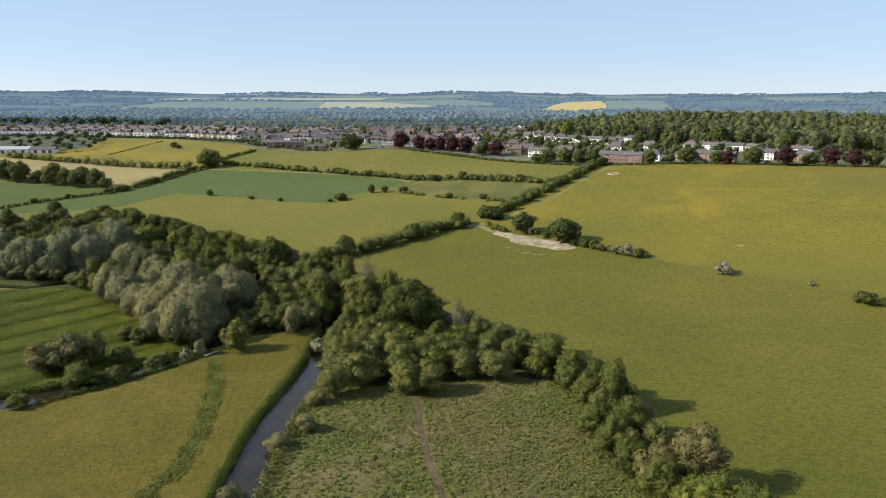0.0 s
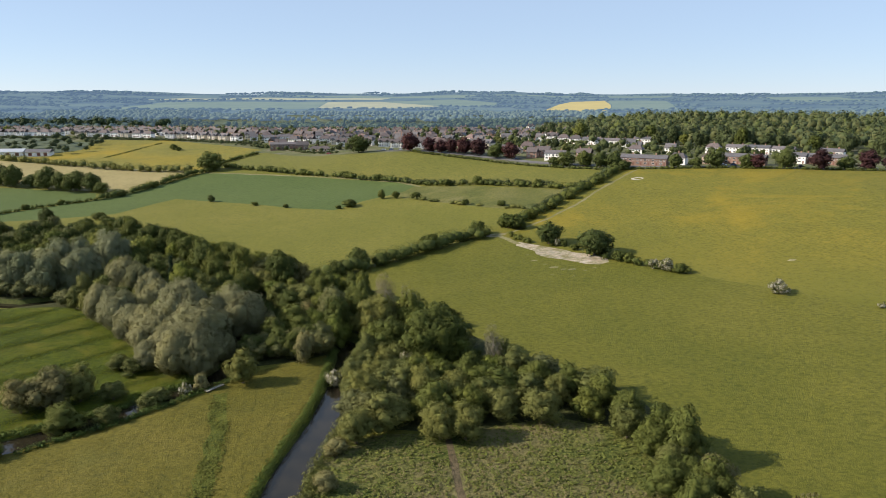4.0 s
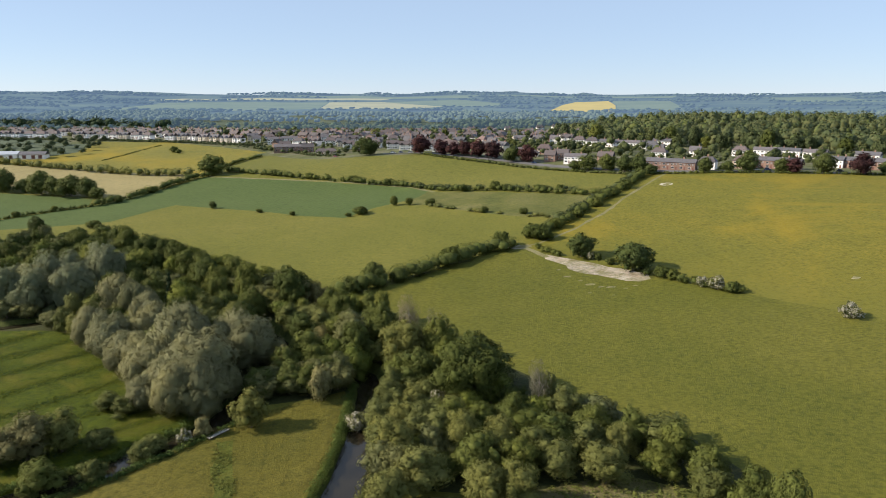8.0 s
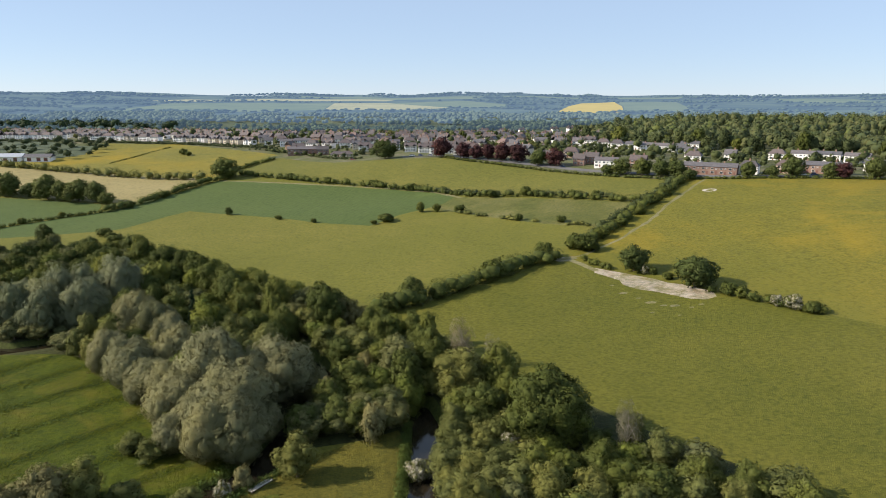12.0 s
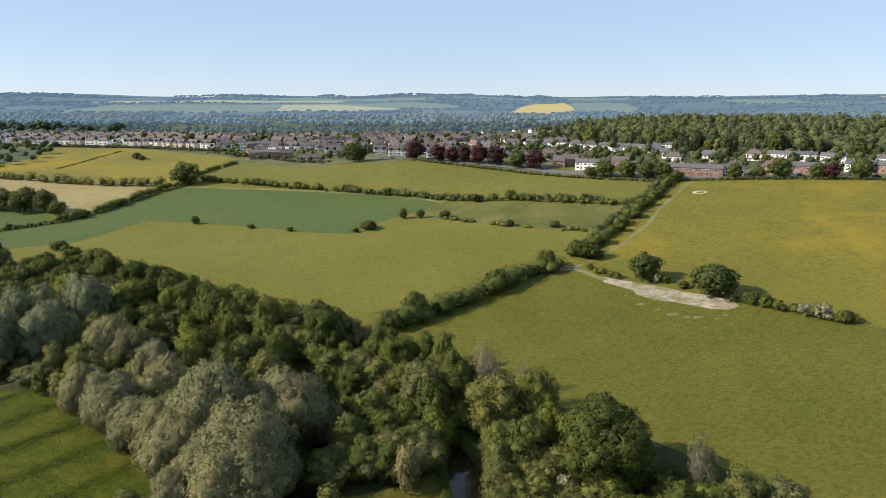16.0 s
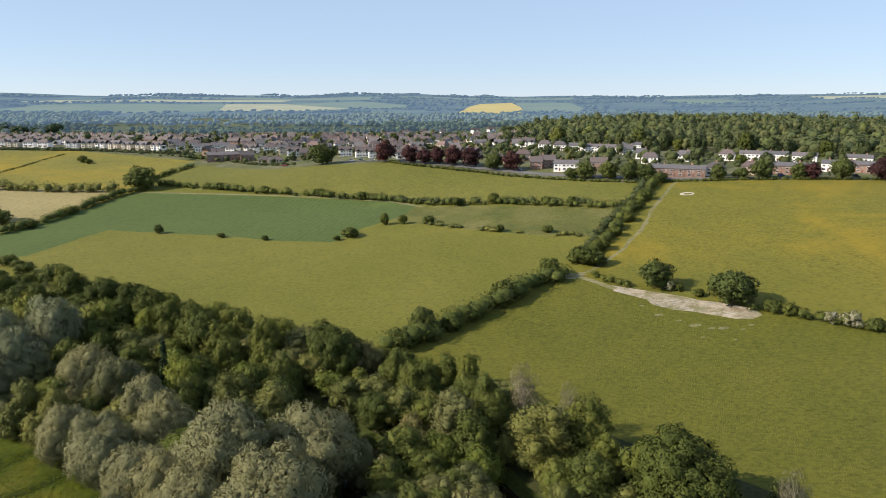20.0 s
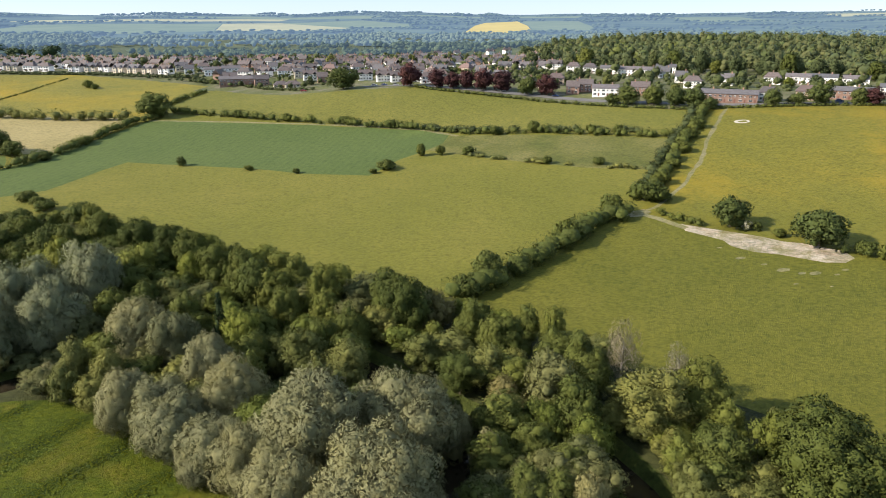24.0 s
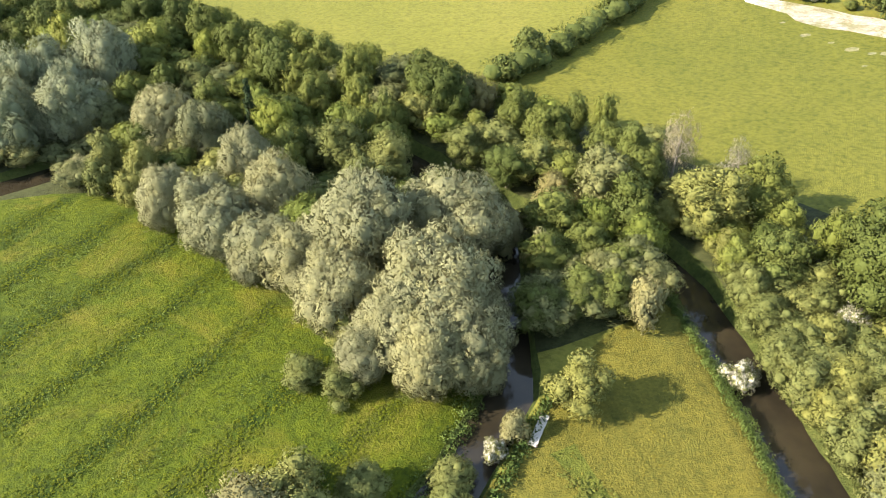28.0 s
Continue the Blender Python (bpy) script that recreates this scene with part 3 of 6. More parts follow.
def water_material():
    m, t, b = nodes_of("river_water")
    p = place(t)
    b.inputs["Base Color"].default_value = (0.048, 0.040, 0.022, 1)
    t.links.new(ramp(t, noise_tex(t, 0.12, 4, 0.6, p), [(0.35, (0.014, 0.012, 0.008)), (0.65, (0.026, 0.021, 0.012))]), b.inputs["Base Color"])
    b.inputs["Roughness"].default_value = 0.06
    b.inputs["IOR"].default_value = 1.33
    b.inputs["Specular IOR Level"].default_value = 0.6
    bump(t, b, noise_tex(t, 1.4, 3, 0.5, p), 0.05, 0.06)
    return m


M["water"] = water_material()
ribbon("water", RIVER, RIVER_W + 1.2, -0.35, M["water"], "slow brown river between grassy banks", "river")
ribbon("water", SIDE, SIDE_W + 1.0, -0.35, M["water"], "narrow side channel shaded by willows", "river")
ribbon("road", ROAD, 3.2, None, M["asphalt"], "grey asphalt road past the houses", "road")


# ---- plants ----
def mesh_np(name, verts, faces, mat, smooth=False, normals=None):
    """Mesh from arrays: verts (n, 3), faces (m, 4) or (m, 3); normals: one for each vertex."""
    me = bpy.data.meshes.new(name)
    k = faces.shape[1]
    me.vertices.add(len(verts))
    me.vertices.foreach_set("co", np.asarray(verts, np.float32).ravel())
    me.loops.add(faces.size)
    me.loops.foreach_set("vertex_index", faces.astype(np.int32).ravel())
    me.polygons.add(len(faces))
    me.polygons.foreach_set("loop_start", np.arange(0, faces.size, k, dtype=np.int32))
    if smooth:
        me.polygons.foreach_set("use_smooth", np.ones(len(faces), bool))
    me.materials.append(mat)
    me.update(calc_edges=True)
    if normals is not None:
        me.normals_split_custom_set_from_vertices(np.asarray(normals, np.float32).tolist())
    return me


def fibonacci(n):
    i = np.arange(n) + 0.5
    ph, th = np.arccos(1 - 2 * i / n), math.pi * (1 + 5 ** 0.5) * i
    return np.c_[np.cos(th) * np.sin(ph), np.sin(th) * np.sin(ph), np.cos(ph)]


def unit(v):
    return v / (np.linalg.norm(v, axis=1)[:, None] + 1e-9)


def hull_of(n):
    """Points on a ball and the triangles between them."""
    bm = bmesh.new()
    for q in fibonacci(n):
        bm.verts.new(q)
    bmesh.ops.convex_hull(bm, input=bm.verts)
    bmesh.ops.recalc_face_normals(bm, faces=bm.faces)
    bm.verts.index_update()
    tri = np.array([[v.index for v in f.verts] for f in bm.faces])
    pts = np.array([v.co[:] for v in bm.verts])
    bm.free()
    return pts, tri


def lobes_of(rng, kind):
    """Boughs of a crown in a box of radius 1 and height 1: rows of centre, radius and half height."""
    rows = []
    if kind == "conifer":
        for i in range(34):
            h = rng.uniform(0.06, 1.0)
            r = (1.02 - h) * rng.uniform(0.5, 0.9)
            a = rng.uniform(0, 6.283)
            rows.append((math.cos(a) * r, math.sin(a) * r, h * 0.96, 0.30 * (1.15 - h), 0.07))
        return np.array(rows)
    n = {"silver": 26, "grey": 24, "bush": 12, "oak": 26, "bare": 16, "far": 9}.get(kind, 20)
    low = {"silver": 0.10, "bush": 0.16, "oak": 0.16, "grey": 0.16, "bare": 0.35, "far": 0.25}.get(kind, 0.2)
    tall = {"silver": 0.22, "grey": 0.22, "bush": 0.22}.get(kind, 0.17)
    for d in fibonacci(n):
        d = d + rng.normal(0, 0.2, 3)
        k = rng.uniform(0.40, 0.80)
        h = 0.54 + d[2] * (0.29 if d[2] > 0 else 0.36)
        r = rng.uniform(0.22, 0.42) * (0.8 if kind == "bare" else 1.2 if kind == "far" else 1.08 if kind in ("silver", "grey") else 1.0)
        wide = 1.0 - 0.2 * max(0, d[2])
        rows.append((d[0] * k * wide, d[1] * k * wide, max(low + 0.04, h) * rng.uniform(0.84, 1.08), r, tall * rng.uniform(0.7, 1.15)))
    rows.append((0, 0, 0.52, 0.55, 0.3))
    return np.array(rows)


def flakes(rng, p, face, shade, wide, long, lean=0.4, hang=0.0, spike=0.95):
    """One leaf clump, a triangle, at each point: it faces outwards and grows up or hangs. Returns vertices, triangles and normals."""
    n = len(p)
    d = unit(face + rng.normal(0, lean, (n, 3)))
    g = unit(rng.normal(0, 1, (n, 3)) + [0, 0, hang])
    g = unit(g - d * (g * d).sum(1)[:, None])
    a = np.cross(g, d)
    s = rng.uniform(0.6, 1.35, (n, 1))
    bend = d * s * long * rng.uniform(-0.2, 1.0, (n, 1)) * spike
    v = np.stack([p - a * s * wide * 0.5 - g * s * long * 0.4, p + a * s * wide * 0.5 - g * s * long * 0.4, p + g * s * long * 0.6 + bend], 1)
    m = unit(shade + rng.normal(0, 0.1, (n, 3)))
    m = unit(m + d * np.maximum(0, 0.15 - (m * d).sum(1))[:, None] * 1.2)
    flip = (np.cross(v[:, 1] - v[:, 0], v[:, 2] - v[:, 0]) * d).sum(1) < 0
    v[flip] = v[flip][:, [1, 0, 2]]
    return v.reshape(-1, 3), np.arange(3 * n).reshape(n, 3), np.repeat(m, 3, 0)


def crown_arrays(rng, kind, leaves, size, R, Hh):
    """A crown in three steps: boughs, twig clusters on the boughs, leaf clumps on the clusters; size: width and length of a clump, and reach of a cluster."""
    lb = lobes_of(rng, kind)
    wide, long, reach = size
    q = lb * [R, R, Hh, R, Hh]
    area = q[:, 3] * (q[:, 3] + q[:, 4])
    count = np.maximum(5, (area / (reach * reach) * 5.0).astype(int))
    pick = np.repeat(np.arange(len(q)), count)
    n = len(pick)
    d = rng.normal(0, 1, (n, 3))
    d[:, 2] += 0.25
    d = unit(d)
    c = q[pick, :3] + d * np.c_[q[pick, 3], q[pick, 3], q[pick, 4]] * np.where(rng.uniform(0, 1, (n, 1)) < 0.2, rng.uniform(1.0, 1.3, (n, 1)), rng.uniform(0.84, 1.06, (n, 1)))
    keep = c[:, 2] > (0.03 if kind in ("bush", "silver", "grey") else 0.1) * Hh
    if kind not in ("bare", "conifer"):      # only the outside of the crown carries leaves
        for i in range(len(q)):
            e = ((c[:, :2] - q[i, :2]) ** 2).sum(1) / q[i, 3] ** 2 + (c[:, 2] - q[i, 2]) ** 2 / q[i, 4] ** 2
            keep &= ~((e < 0.62) & (pick != i))
    c, d, pick = c[keep], d[keep], pick[keep]
    bough = unit(d / np.c_[q[pick, 3], q[pick, 3], q[pick, 4]])
    whole = unit((c - [0, 0, Hh * 0.4]) / [R, R, Hh * 0.6])
    per = rng.choice(len(c), leaves)
    e = unit(rng.normal(0, 1, (leaves, 3)) + bough[per] * 0.9)
    rs = reach * rng.uniform(0.5, 1.35, len(c))[per][:, None]
    spread = [1, 1, 1.35] if kind in ("silver", "grey") else [1, 1, 0.85]
    p = c[per] + e * rs * spread * rng.uniform(0.66, 1.06, (leaves, 1))
    p[:, 2] = np.maximum(p[:, 2], 0.1)
    shade = e * 0.5 + bough[per] * 0.5 + whole[per] * 0.35
    v, f, m = flakes(rng, p, e * 0.7 + bough[per] * 0.6, shade, wide, long, 0.45 if kind != "bare" else 0.9, 1.1 if kind in ("silver", "grey", "bare", "conifer") else 0.0)
    return v, f, lb, m


def core_arrays(rng, lb, R, Hh, shrink=0.73):
    """Uneven, closed masses that fill the inside of the boughs."""
    base, tri = hull_of(26)
    vs, fs, ns = [], [], []
    for i, (x, y, z, r, tz) in enumerate(lb):
        s = base * rng.uniform(0.76, 1.1, (len(base), 1)) * shrink
        v = s * [r * R, r * R, tz * Hh] + np.array([x * R, y * R, z * Hh])
        v[:, 2] = np.maximum(v[:, 2], 0.0)
        vs.append(v)
        ns.append(unit(base / [R, R, Hh * 0.6]))
        fs.append(tri + i * len(base))
    return np.concatenate(vs), np.concatenate(fs), np.concatenate(ns)


def tube(bm, a, b, ra, rb, n=6):
    a, b = Vector(a), Vector(b)
    q = (b - a).to_track_quat("Z", "Y")
    rings = []
    for p, r in ((a, ra), (b, rb)):
        rings.append([bm.verts.new(p + q @ Vector((math.cos(i * 6.2832 / n) * r, math.sin(i * 6.2832 / n) * r, 0))) for i in range(n)])
    for i in range(n):
        bm.faces.new((rings[0][i], rings[0][(i + 1) % n], rings[1][(i + 1) % n], rings[1][i]))


def trunk_mesh(rng, R, Hh, lb, mat, limbs=9, thick=0.035):
    bm = bmesh.new()
    r0 = Hh * thick
    p, q = (0, 0, -0.6), (rng.normal(0, 0.02) * Hh, rng.normal(0, 0.02) * Hh, Hh * 0.32)
    tube(bm, p, q, r0 * 1.25, r0 * 0.8, 8)
    top = (q[0] * 1.5, q[1] * 1.5, Hh * 0.72)
    tube(bm, q, top, r0 * 0.8, r0 * 0.25, 7)
    for i in rng.choice(len(lb), min(limbs, len(lb)), replace=False):
        k = rng.uniform(0.0, 0.8)
        s = tuple(q[j] + (top[j] - q[j]) * k for j in range(3))
        e = (lb[i, 0] * R, lb[i, 1] * R, lb[i, 2] * Hh)
        m = tuple((s[j] + e[j]) / 2 + (Hh * 0.03 if j == 2 else 0) for j in range(3))
        tube(bm, s, m, r0 * 0.4 * (1 - 0.5 * k), r0 * 0.22, 5)
        tube(bm, m, e, r0 * 0.22, r0 * 0.06, 5)
    me = bpy.data.meshes.new("trunk")
    bm.to_mesh(me)
    bm.free()
    me.materials.append(mat)
    me.polygons.foreach_set("use_smooth", np.ones(len(me.polygons), bool))
    return me


def make_tree(name, kind, shape, R, Hh, leaves, size, label, cat="tree", seed=0, bark="bark"):
    rng = np.random.default_rng(seed)
    root = tagged(new(name), label, cat)
    v, f, lb, m = crown_arrays(rng, shape, leaves, size, R, Hh)
    if shape not in ("bare", "conifer"):
        cv, cf, cm = core_arrays(rng, lb, R, Hh)
        v, f, m = np.concatenate([v, cv]), np.concatenate([f, cf + len(v)]), np.concatenate([m, cm])
    crown = mesh_np("crown", v, f, L[kind], normals=m)
    c = new("crown", crown)
    c.parent = root
    t = new("trunk", trunk_mesh(rng, R, Hh, lb, M[bark], 34 if shape == "bare" else 9, 0.022 if shape == "bush" else 0.03))
    t.parent = root
    return root


def put_tree(proto, spots, group, base):
    """Copies of a few models at (x, y, height, radius), the model's own size being base (R, H)."""
    for i, (x, y, h, r) in enumerate(spots):
        src = proto[i % len(proto)]
        s = r / base[0] * random.uniform(0.9, 1.08)
        m = Matrix.Translation((x, y, gz(x, y) - 0.1)) @ Matrix.Rotation(random.uniform(0, 6.28), 4, "Z") @ Matrix.Diagonal((s, s * random.uniform(0.92, 1.08), h / base[1] * random.uniform(0.9, 1.1), 1))
        tagged(copy_thing(src, m), group=group)
    for src in proto:
        for o in (*src.children, src):
            bpy.data.objects.remove(o)


GROVES = {}


def grove(kind, h, r, *spots):
    """Trees of one kind, height and crown radius."""
    GROVES.setdefault(kind, []).extend((x, y, h, r) for x, y in spots)


grove("grey", 17, 8, (-170.8, 326.2), (-158, 330.8), (-176.6, 321.5))
grove("lime", 15, 6, (-149.3, 342.1), (-172.1, 346.5))
grove("dark", 15, 6.5, (-194.2, 378.4), (-167.9, 374.5), (-154.4, 365.2), (-144.2, 356.3), (-135.2, 347.1), (-124.7, 334.9), (-183.7, 372.6))
grove("green", 14, 5.5, (-118.1, 328.8), (-108.3, 317.7), (-101.8, 322.9), (-95, 312.3), (-88.5, 296.2))
grove("dark", 15, 6.5, (-77.9, 306.9), (-73.9, 298.3), (-112.9, 322))
grove("spring", 13, 5, (-99.3, 298.9), (-113.6, 294), (-117.7, 302.5))
grove("conifer", 15, 2.8, (-119.6, 298.6))
grove("green", 12, 5, (-87.3, 295.5), (-105.2, 309), (-92.6, 299.7))
grove("brown", 11, 4.5, (-65.7, 301), (-70.4, 298.8), (-57.2, 261))
grove("green", 11, 4.5, (-59.3, 290), (-52, 281.1), (-41.6, 276.1), (-38.4, 270.2), (-55.7, 282), (-38.6, 262.9))
grove("silver", 16, 7, (-139.3, 298.4), (-129.4, 292.7))
grove("silver", 16, 7.5, (-118.7, 277.8), (-111.7, 265.3))
grove("olive", 13, 4, (-141.3, 282.3), (-149.3, 286.3))
grove("olive", 12, 6, (-99.2, 280.6), (-89.5, 276.2), (-95.6, 267.7))
grove("silver", 5, 3.5, (-157.1, 288.6))
grove("silver", 18, 9.5, (-95.9, 248.3), (-78.6, 251), (-85.9, 231.6))
grove("silver", 9, 5, (-93.5, 229.7), (-78.2, 229.9), (-70.2, 253.2))
grove("green", 8.5, 4.5, (-64.3, 241.5), (-55.9, 243.5), (-51.2, 237.5), (-61, 231.5), (-55.6, 230.5), (-69, 229.9))
grove("pale", 9, 3.5, (-64.9, 243.1), (-51.6, 226.8))
grove("spring", 12, 5, (-52.1, 251), (-44.2, 245.6))
grove("bare", 14, 4, (-30.1, 266.5), (-20.9, 258.3))
grove("olive", 14, 8, (-30.5, 248.4))
grove("green", 14, 6, (-19.8, 250.3), (-45.5, 251.5))
grove("lime", 9, 4, (-31.3, 235.2), (-18.3, 243.1))
grove("lime", 12, 5, (-13.7, 233.8))
grove("dark", 15, 9, (-10.1, 228.2))
grove("olive", 8, 4.5, (-34.1, 214.5), (-32.6, 222.3), (-34.1, 208.3), (-32.4, 202.9), (-25.9, 216.1), (-32.2, 198.1), (-28.6, 207.4), (-24.8, 206.8))
grove("hawthorn", 5.5, 3, (-40.2, 213.3), (-18.2, 219.3))
grove("hawthorn", 4.5, 2.3, (-80.6, 205.6))
grove("pale", 5.5, 2.6, (-77.3, 208.5))
grove("olive", 8.8, 4.4, (-66.6, 212.0))
grove("olive", 5, 4, (-87.2, 202))
grove("dark", 16, 9, (-12.9, 222.2))
grove("olive", 10, 5, (-24.7, 200.7), (-29.8, 193.9), (-7.2, 192.6), (-14.2, 197.7), (11.1, 210.1), (-29.6, 176.8))
grove("hawthorn", 6, 3, (-19.3, 217.8))
grove("bare", 13, 3.5, (5.3, 215.7))
grove("green", 9.5, 4.6, (16, 200.7), (24, 197), (31.5, 190), (36, 182.5), (-2, 208))
grove("olive", 9, 5, (6, 187.6), (-3.6, 178.1), (15.5, 184.8), (-9.8, 178.4))
grove("green", 10, 4.6, (40.5, 170.4), (36.8, 151.8), (43.5, 148))
grove("green", 12, 5.2, (43.5, 164.4))
grove("brown", 10, 4.6, (45.5, 149.9), (45, 131.8))
grove("green", 9, 4.5, (40.7, 135.9), (49.8, 130.7), (39, 143.6))
grove("brown", 12, 6, (52.7, 129.7))
grove("spring", 12, 6, (50.8, 117.2))
grove("green", 12, 6, (57, 113.2))
grove("pale", 4, 3, (-33.8, 157.3), (-38.7, 148.7), (-33.6, 172))
grove("pale", 5, 3.5, (-43.5, 127.5))
grove("brown", 12, 6, (-113.4, 197))
grove("olive", 11, 5.5, (-107.6, 200.4))
grove("brown", 9, 4.5, (-119.5, 193.5))
grove("green", 7, 4.5, (-118.5, 196.4), (-104.2, 185.2))
grove("green", 4, 3.5, (-112.9, 170.9))
grove("olive", 5.5, 3.6, (-99, 201.7), (-87.8, 198.7), (-94.8, 188.8))
grove("dark", 13, 6, (-225.1, 357.5), (-233.1, 410.4), (-199.1, 370.5), (-199.2, 389.5), (-217, 361.4))
grove("green", 13, 6, (-178.5, 369.1), (-175.8, 387.6), (-154.2, 369.6), (-247.5, 386.8))
grove("grey", 15, 7.5, (-191.4, 310.5), (-176.9, 310.1), (-162.4, 309.5))
grove("olive", 5, 3.6, (-141.5, 316.2))
grove("olive", 4.5, 4, (-107.4, 222.9), (-101.5, 219.8))



# ---- the wood fills up between the marked trees ----
def fill(poly, kinds, gap, seed, taken):
    """Further trees where the wood has room; kinds: (kind, height, radius) to draw from."""
    rng = random.Random(seed)
    xs, ys = [p[0] for p in poly], [p[1] for p in poly]
    n = int((max(xs) - min(xs)) * (max(ys) - min(ys)) / (gap * gap) * 5)
    for _ in range(n):
        x, y = rng.uniform(min(xs), max(xs)), rng.uniform(min(ys), max(ys))
        if not bool(inside(np.array([x]), np.array([y]), poly)[0]):
            continue
        if min(float(along(np.array([x]), np.array([y]), line)[0]) for line in (RIVER, SIDE)) < 5.5:
            continue
        if any((x - a) ** 2 + (y - b) ** 2 < gap * gap for a, b in taken):
            continue
        taken.append((x, y))
        kind, h, r = rng.choice(kinds)
        grove("fill_" + kind, h * rng.uniform(0.72, 1.2), r * rng.uniform(0.8, 1.35), (x, y))


# the willows' lower stems, out to the meadow's edge
grove("grey", 14, 6.5, (-174, 302), (-184, 305), (-164, 308), (-194, 307), (-178, 316), (-166, 320), (-205, 312), (-216, 318), (-228, 322), (-210, 326), (-240, 330), (-192, 320))
grove("silver", 13, 7.0, (-93, 227), (-83, 224), (-101, 236), (-88, 219.5))
grove("silver", 12, 6.5, (-123, 258), (-114, 252), (-134, 268), (-107, 247), (-126, 264))
grove("silver", 8, 4.5, (-98, 223), (-105, 241), (-80, 219), (-117, 249))
grove("olive", 9, 4.6, (-142, 275), (-150, 282), (-137, 272), (-99, 229))
grove("dusty", 7.8, 4.6, (-61, 231), (-53, 235), (-66, 234), (-56, 238), (-49, 238))
grove("dusty", 7.5, 4.2, (-55, 231), (-48, 233), (-68, 229))
grove("dusty", 6.5, 4.0, (-165, 299), (-172, 297), (-180, 297), (-188, 299), (-158, 300), (-196, 300), (-152, 288), (-157, 286))
grove("olive", 6.5, 3.6, (-31.5, 232), (-31, 240), (-32, 224), (-33.5, 247), (-30.5, 216), (-33, 211), (-38, 251))
grove("olive", 8, 4.2, (20.5, 193), (34.5, 176), (39.5, 160), (41.5, 141))
grove("green", 8.5, 4.2, (27.5, 186), (38, 168), (41, 152.5), (44, 126), (47, 119))
TAKEN = [(x, y) for spots in GROVES.values() for x, y, h, r in spots]
MIXED = [("green", 10.5, 5.0), ("green", 9.5, 4.6), ("dark", 11, 5.2), ("olive", 9, 4.8), ("spring", 9.5, 4.6), ("olive", 8, 4.4), ("dusty", 9, 4.8), ("dusty", 10, 5), ("lime", 9.5, 4.4), ("dark", 12, 4.6), ("green", 12, 4.2)]
fill([(-74, 308), (-102, 337), (-132, 361), (-179, 397), (-215, 412), (-270, 390), (-250, 330), (-200, 306), (-165, 296), (-143, 284), (-131, 275), (-121, 264), (-110, 256), (-100, 252),
      (-90, 256), (-70, 256), (-64, 236), (-54, 235), (-48, 246), (-34, 246), (-24, 268), (-57, 302)], MIXED, 6.2, 3, TAKEN)
fill([(-30, 181), (-7, 186), (19, 191), (33, 182), (40, 160), (44, 130), (50, 95), (55, 95), (49, 140), (43, 174), (32, 197), (5, 226), (-21, 257), (-32, 248), (-32, 205)],
     [("olive", 8.5, 4.5), ("green", 9.5, 4.6), ("dark", 8, 4.4), ("olive", 8.5, 4.4), ("spring", 8, 4.3), ("dusty", 8, 4.2), ("olive", 9, 4.2)], 5.8, 4, TAKEN)


fill([(-34, 190), (-22, 188), (-12, 200), (-16, 216), (-20, 236), (-28, 246), (-33, 240), (-33.5, 215)],
     [("olive", 6.5, 4.2), ("dusty", 6.5, 4.0), ("olive", 7.5, 4.4), ("lime", 6, 3.8)], 3.6, 9, TAKEN)


LOOKS = {   # shape, models, leaf clumps, their width and length and the reach of a cluster, label, words
    "silver": ("silver", 3, 44000, (0.15, 0.35, 0.72), "tall silvery white willow with feathery drooping crown", "willow_tree"),
    "grey": ("grey", 3, 28000, (0.17, 0.40, 0.80), "grey-green willow with open loose crown by the river", "willow_tree"),
    "olive": ("tree", 3, 11500, (0.19, 0.29, 0.62), "rounded olive-green sallow crowding the riverside", "sallow_tree"),
    "green": ("tree", 3, 13000, (0.22, 0.27, 0.70), "mid-green broadleaf tree in the riverside wood", "broadleaf_tree"),
    "dark": ("oak", 3, 20000, (0.27, 0.32, 0.95), "broad dark green oak with dense leafy crown", "oak_tree"),
    "dusty": ("tree", 3, 11500, (0.18, 0.31, 0.62), "dusty grey-green sallow in the riverside wood", "sallow_tree"),
    "lime": ("tree", 2, 9000, (0.22, 0.30, 0.66), "yellow-green tree in fresh leaf among darker trees", "maple_tree"),
    "spring": ("tree", 2, 9000, (0.23, 0.30, 0.66), "bright fresh green tree in the riverside wood", "chestnut_tree"),
    "brown": ("tree", 2, 8000, (0.20, 0.34, 0.55), "brownish late-budding tree with thin leaf", "ash_tree"),
    "pale": ("bush", 2, 5600, (0.15, 0.26, 0.30), "pale straw-green sallow bush by the water", "sallow_bush"),
    "conifer": ("conifer", 1, 5200, (0.24, 0.60, 0.5), "narrow dark conifer standing among broadleaf trees", "conifer_tree"),
    "hawthorn": ("bush", 2, 6000, (0.14, 0.19, 0.28), "hawthorn bush covered with cream-white blossom", "hawthorn_bush"),
    "bare": ("bare", 2, 5200, (0.07, 0.55, 0.9), "half-dead pale grey tree with bare twigs", "bare_tree"),
}


for i, (kind, spots) in enumerate(GROVES.items()):
    thin = kind.startswith("fill_")      # trees that stand half hidden between the others
    kind = kind.replace("fill_", "")
    shape, models, leaves, size, label, word = LOOKS[kind]
    if thin:
        leaves, size, models = 8000, (0.24, 0.31, 0.72), 2
    R, Hh = (3.0, 14.0) if kind == "conifer" else (7.0, 14.0) if kind in ("silver", "grey", "dark") else (3.0, 4.5) if shape == "bush" else (5.0, 11.0)
    proto = [make_tree(word, kind, shape, R, Hh, leaves, size, label, seed=i * 10 + j, cat="bush" if "bush" in word else "tree",
                       bark="pale_bark" if kind == "bare" else "bark") for j in range(models)]
    put_tree(proto, spots, "riverside " + ("bushes" if "bush" in word else "trees"), (R, Hh))


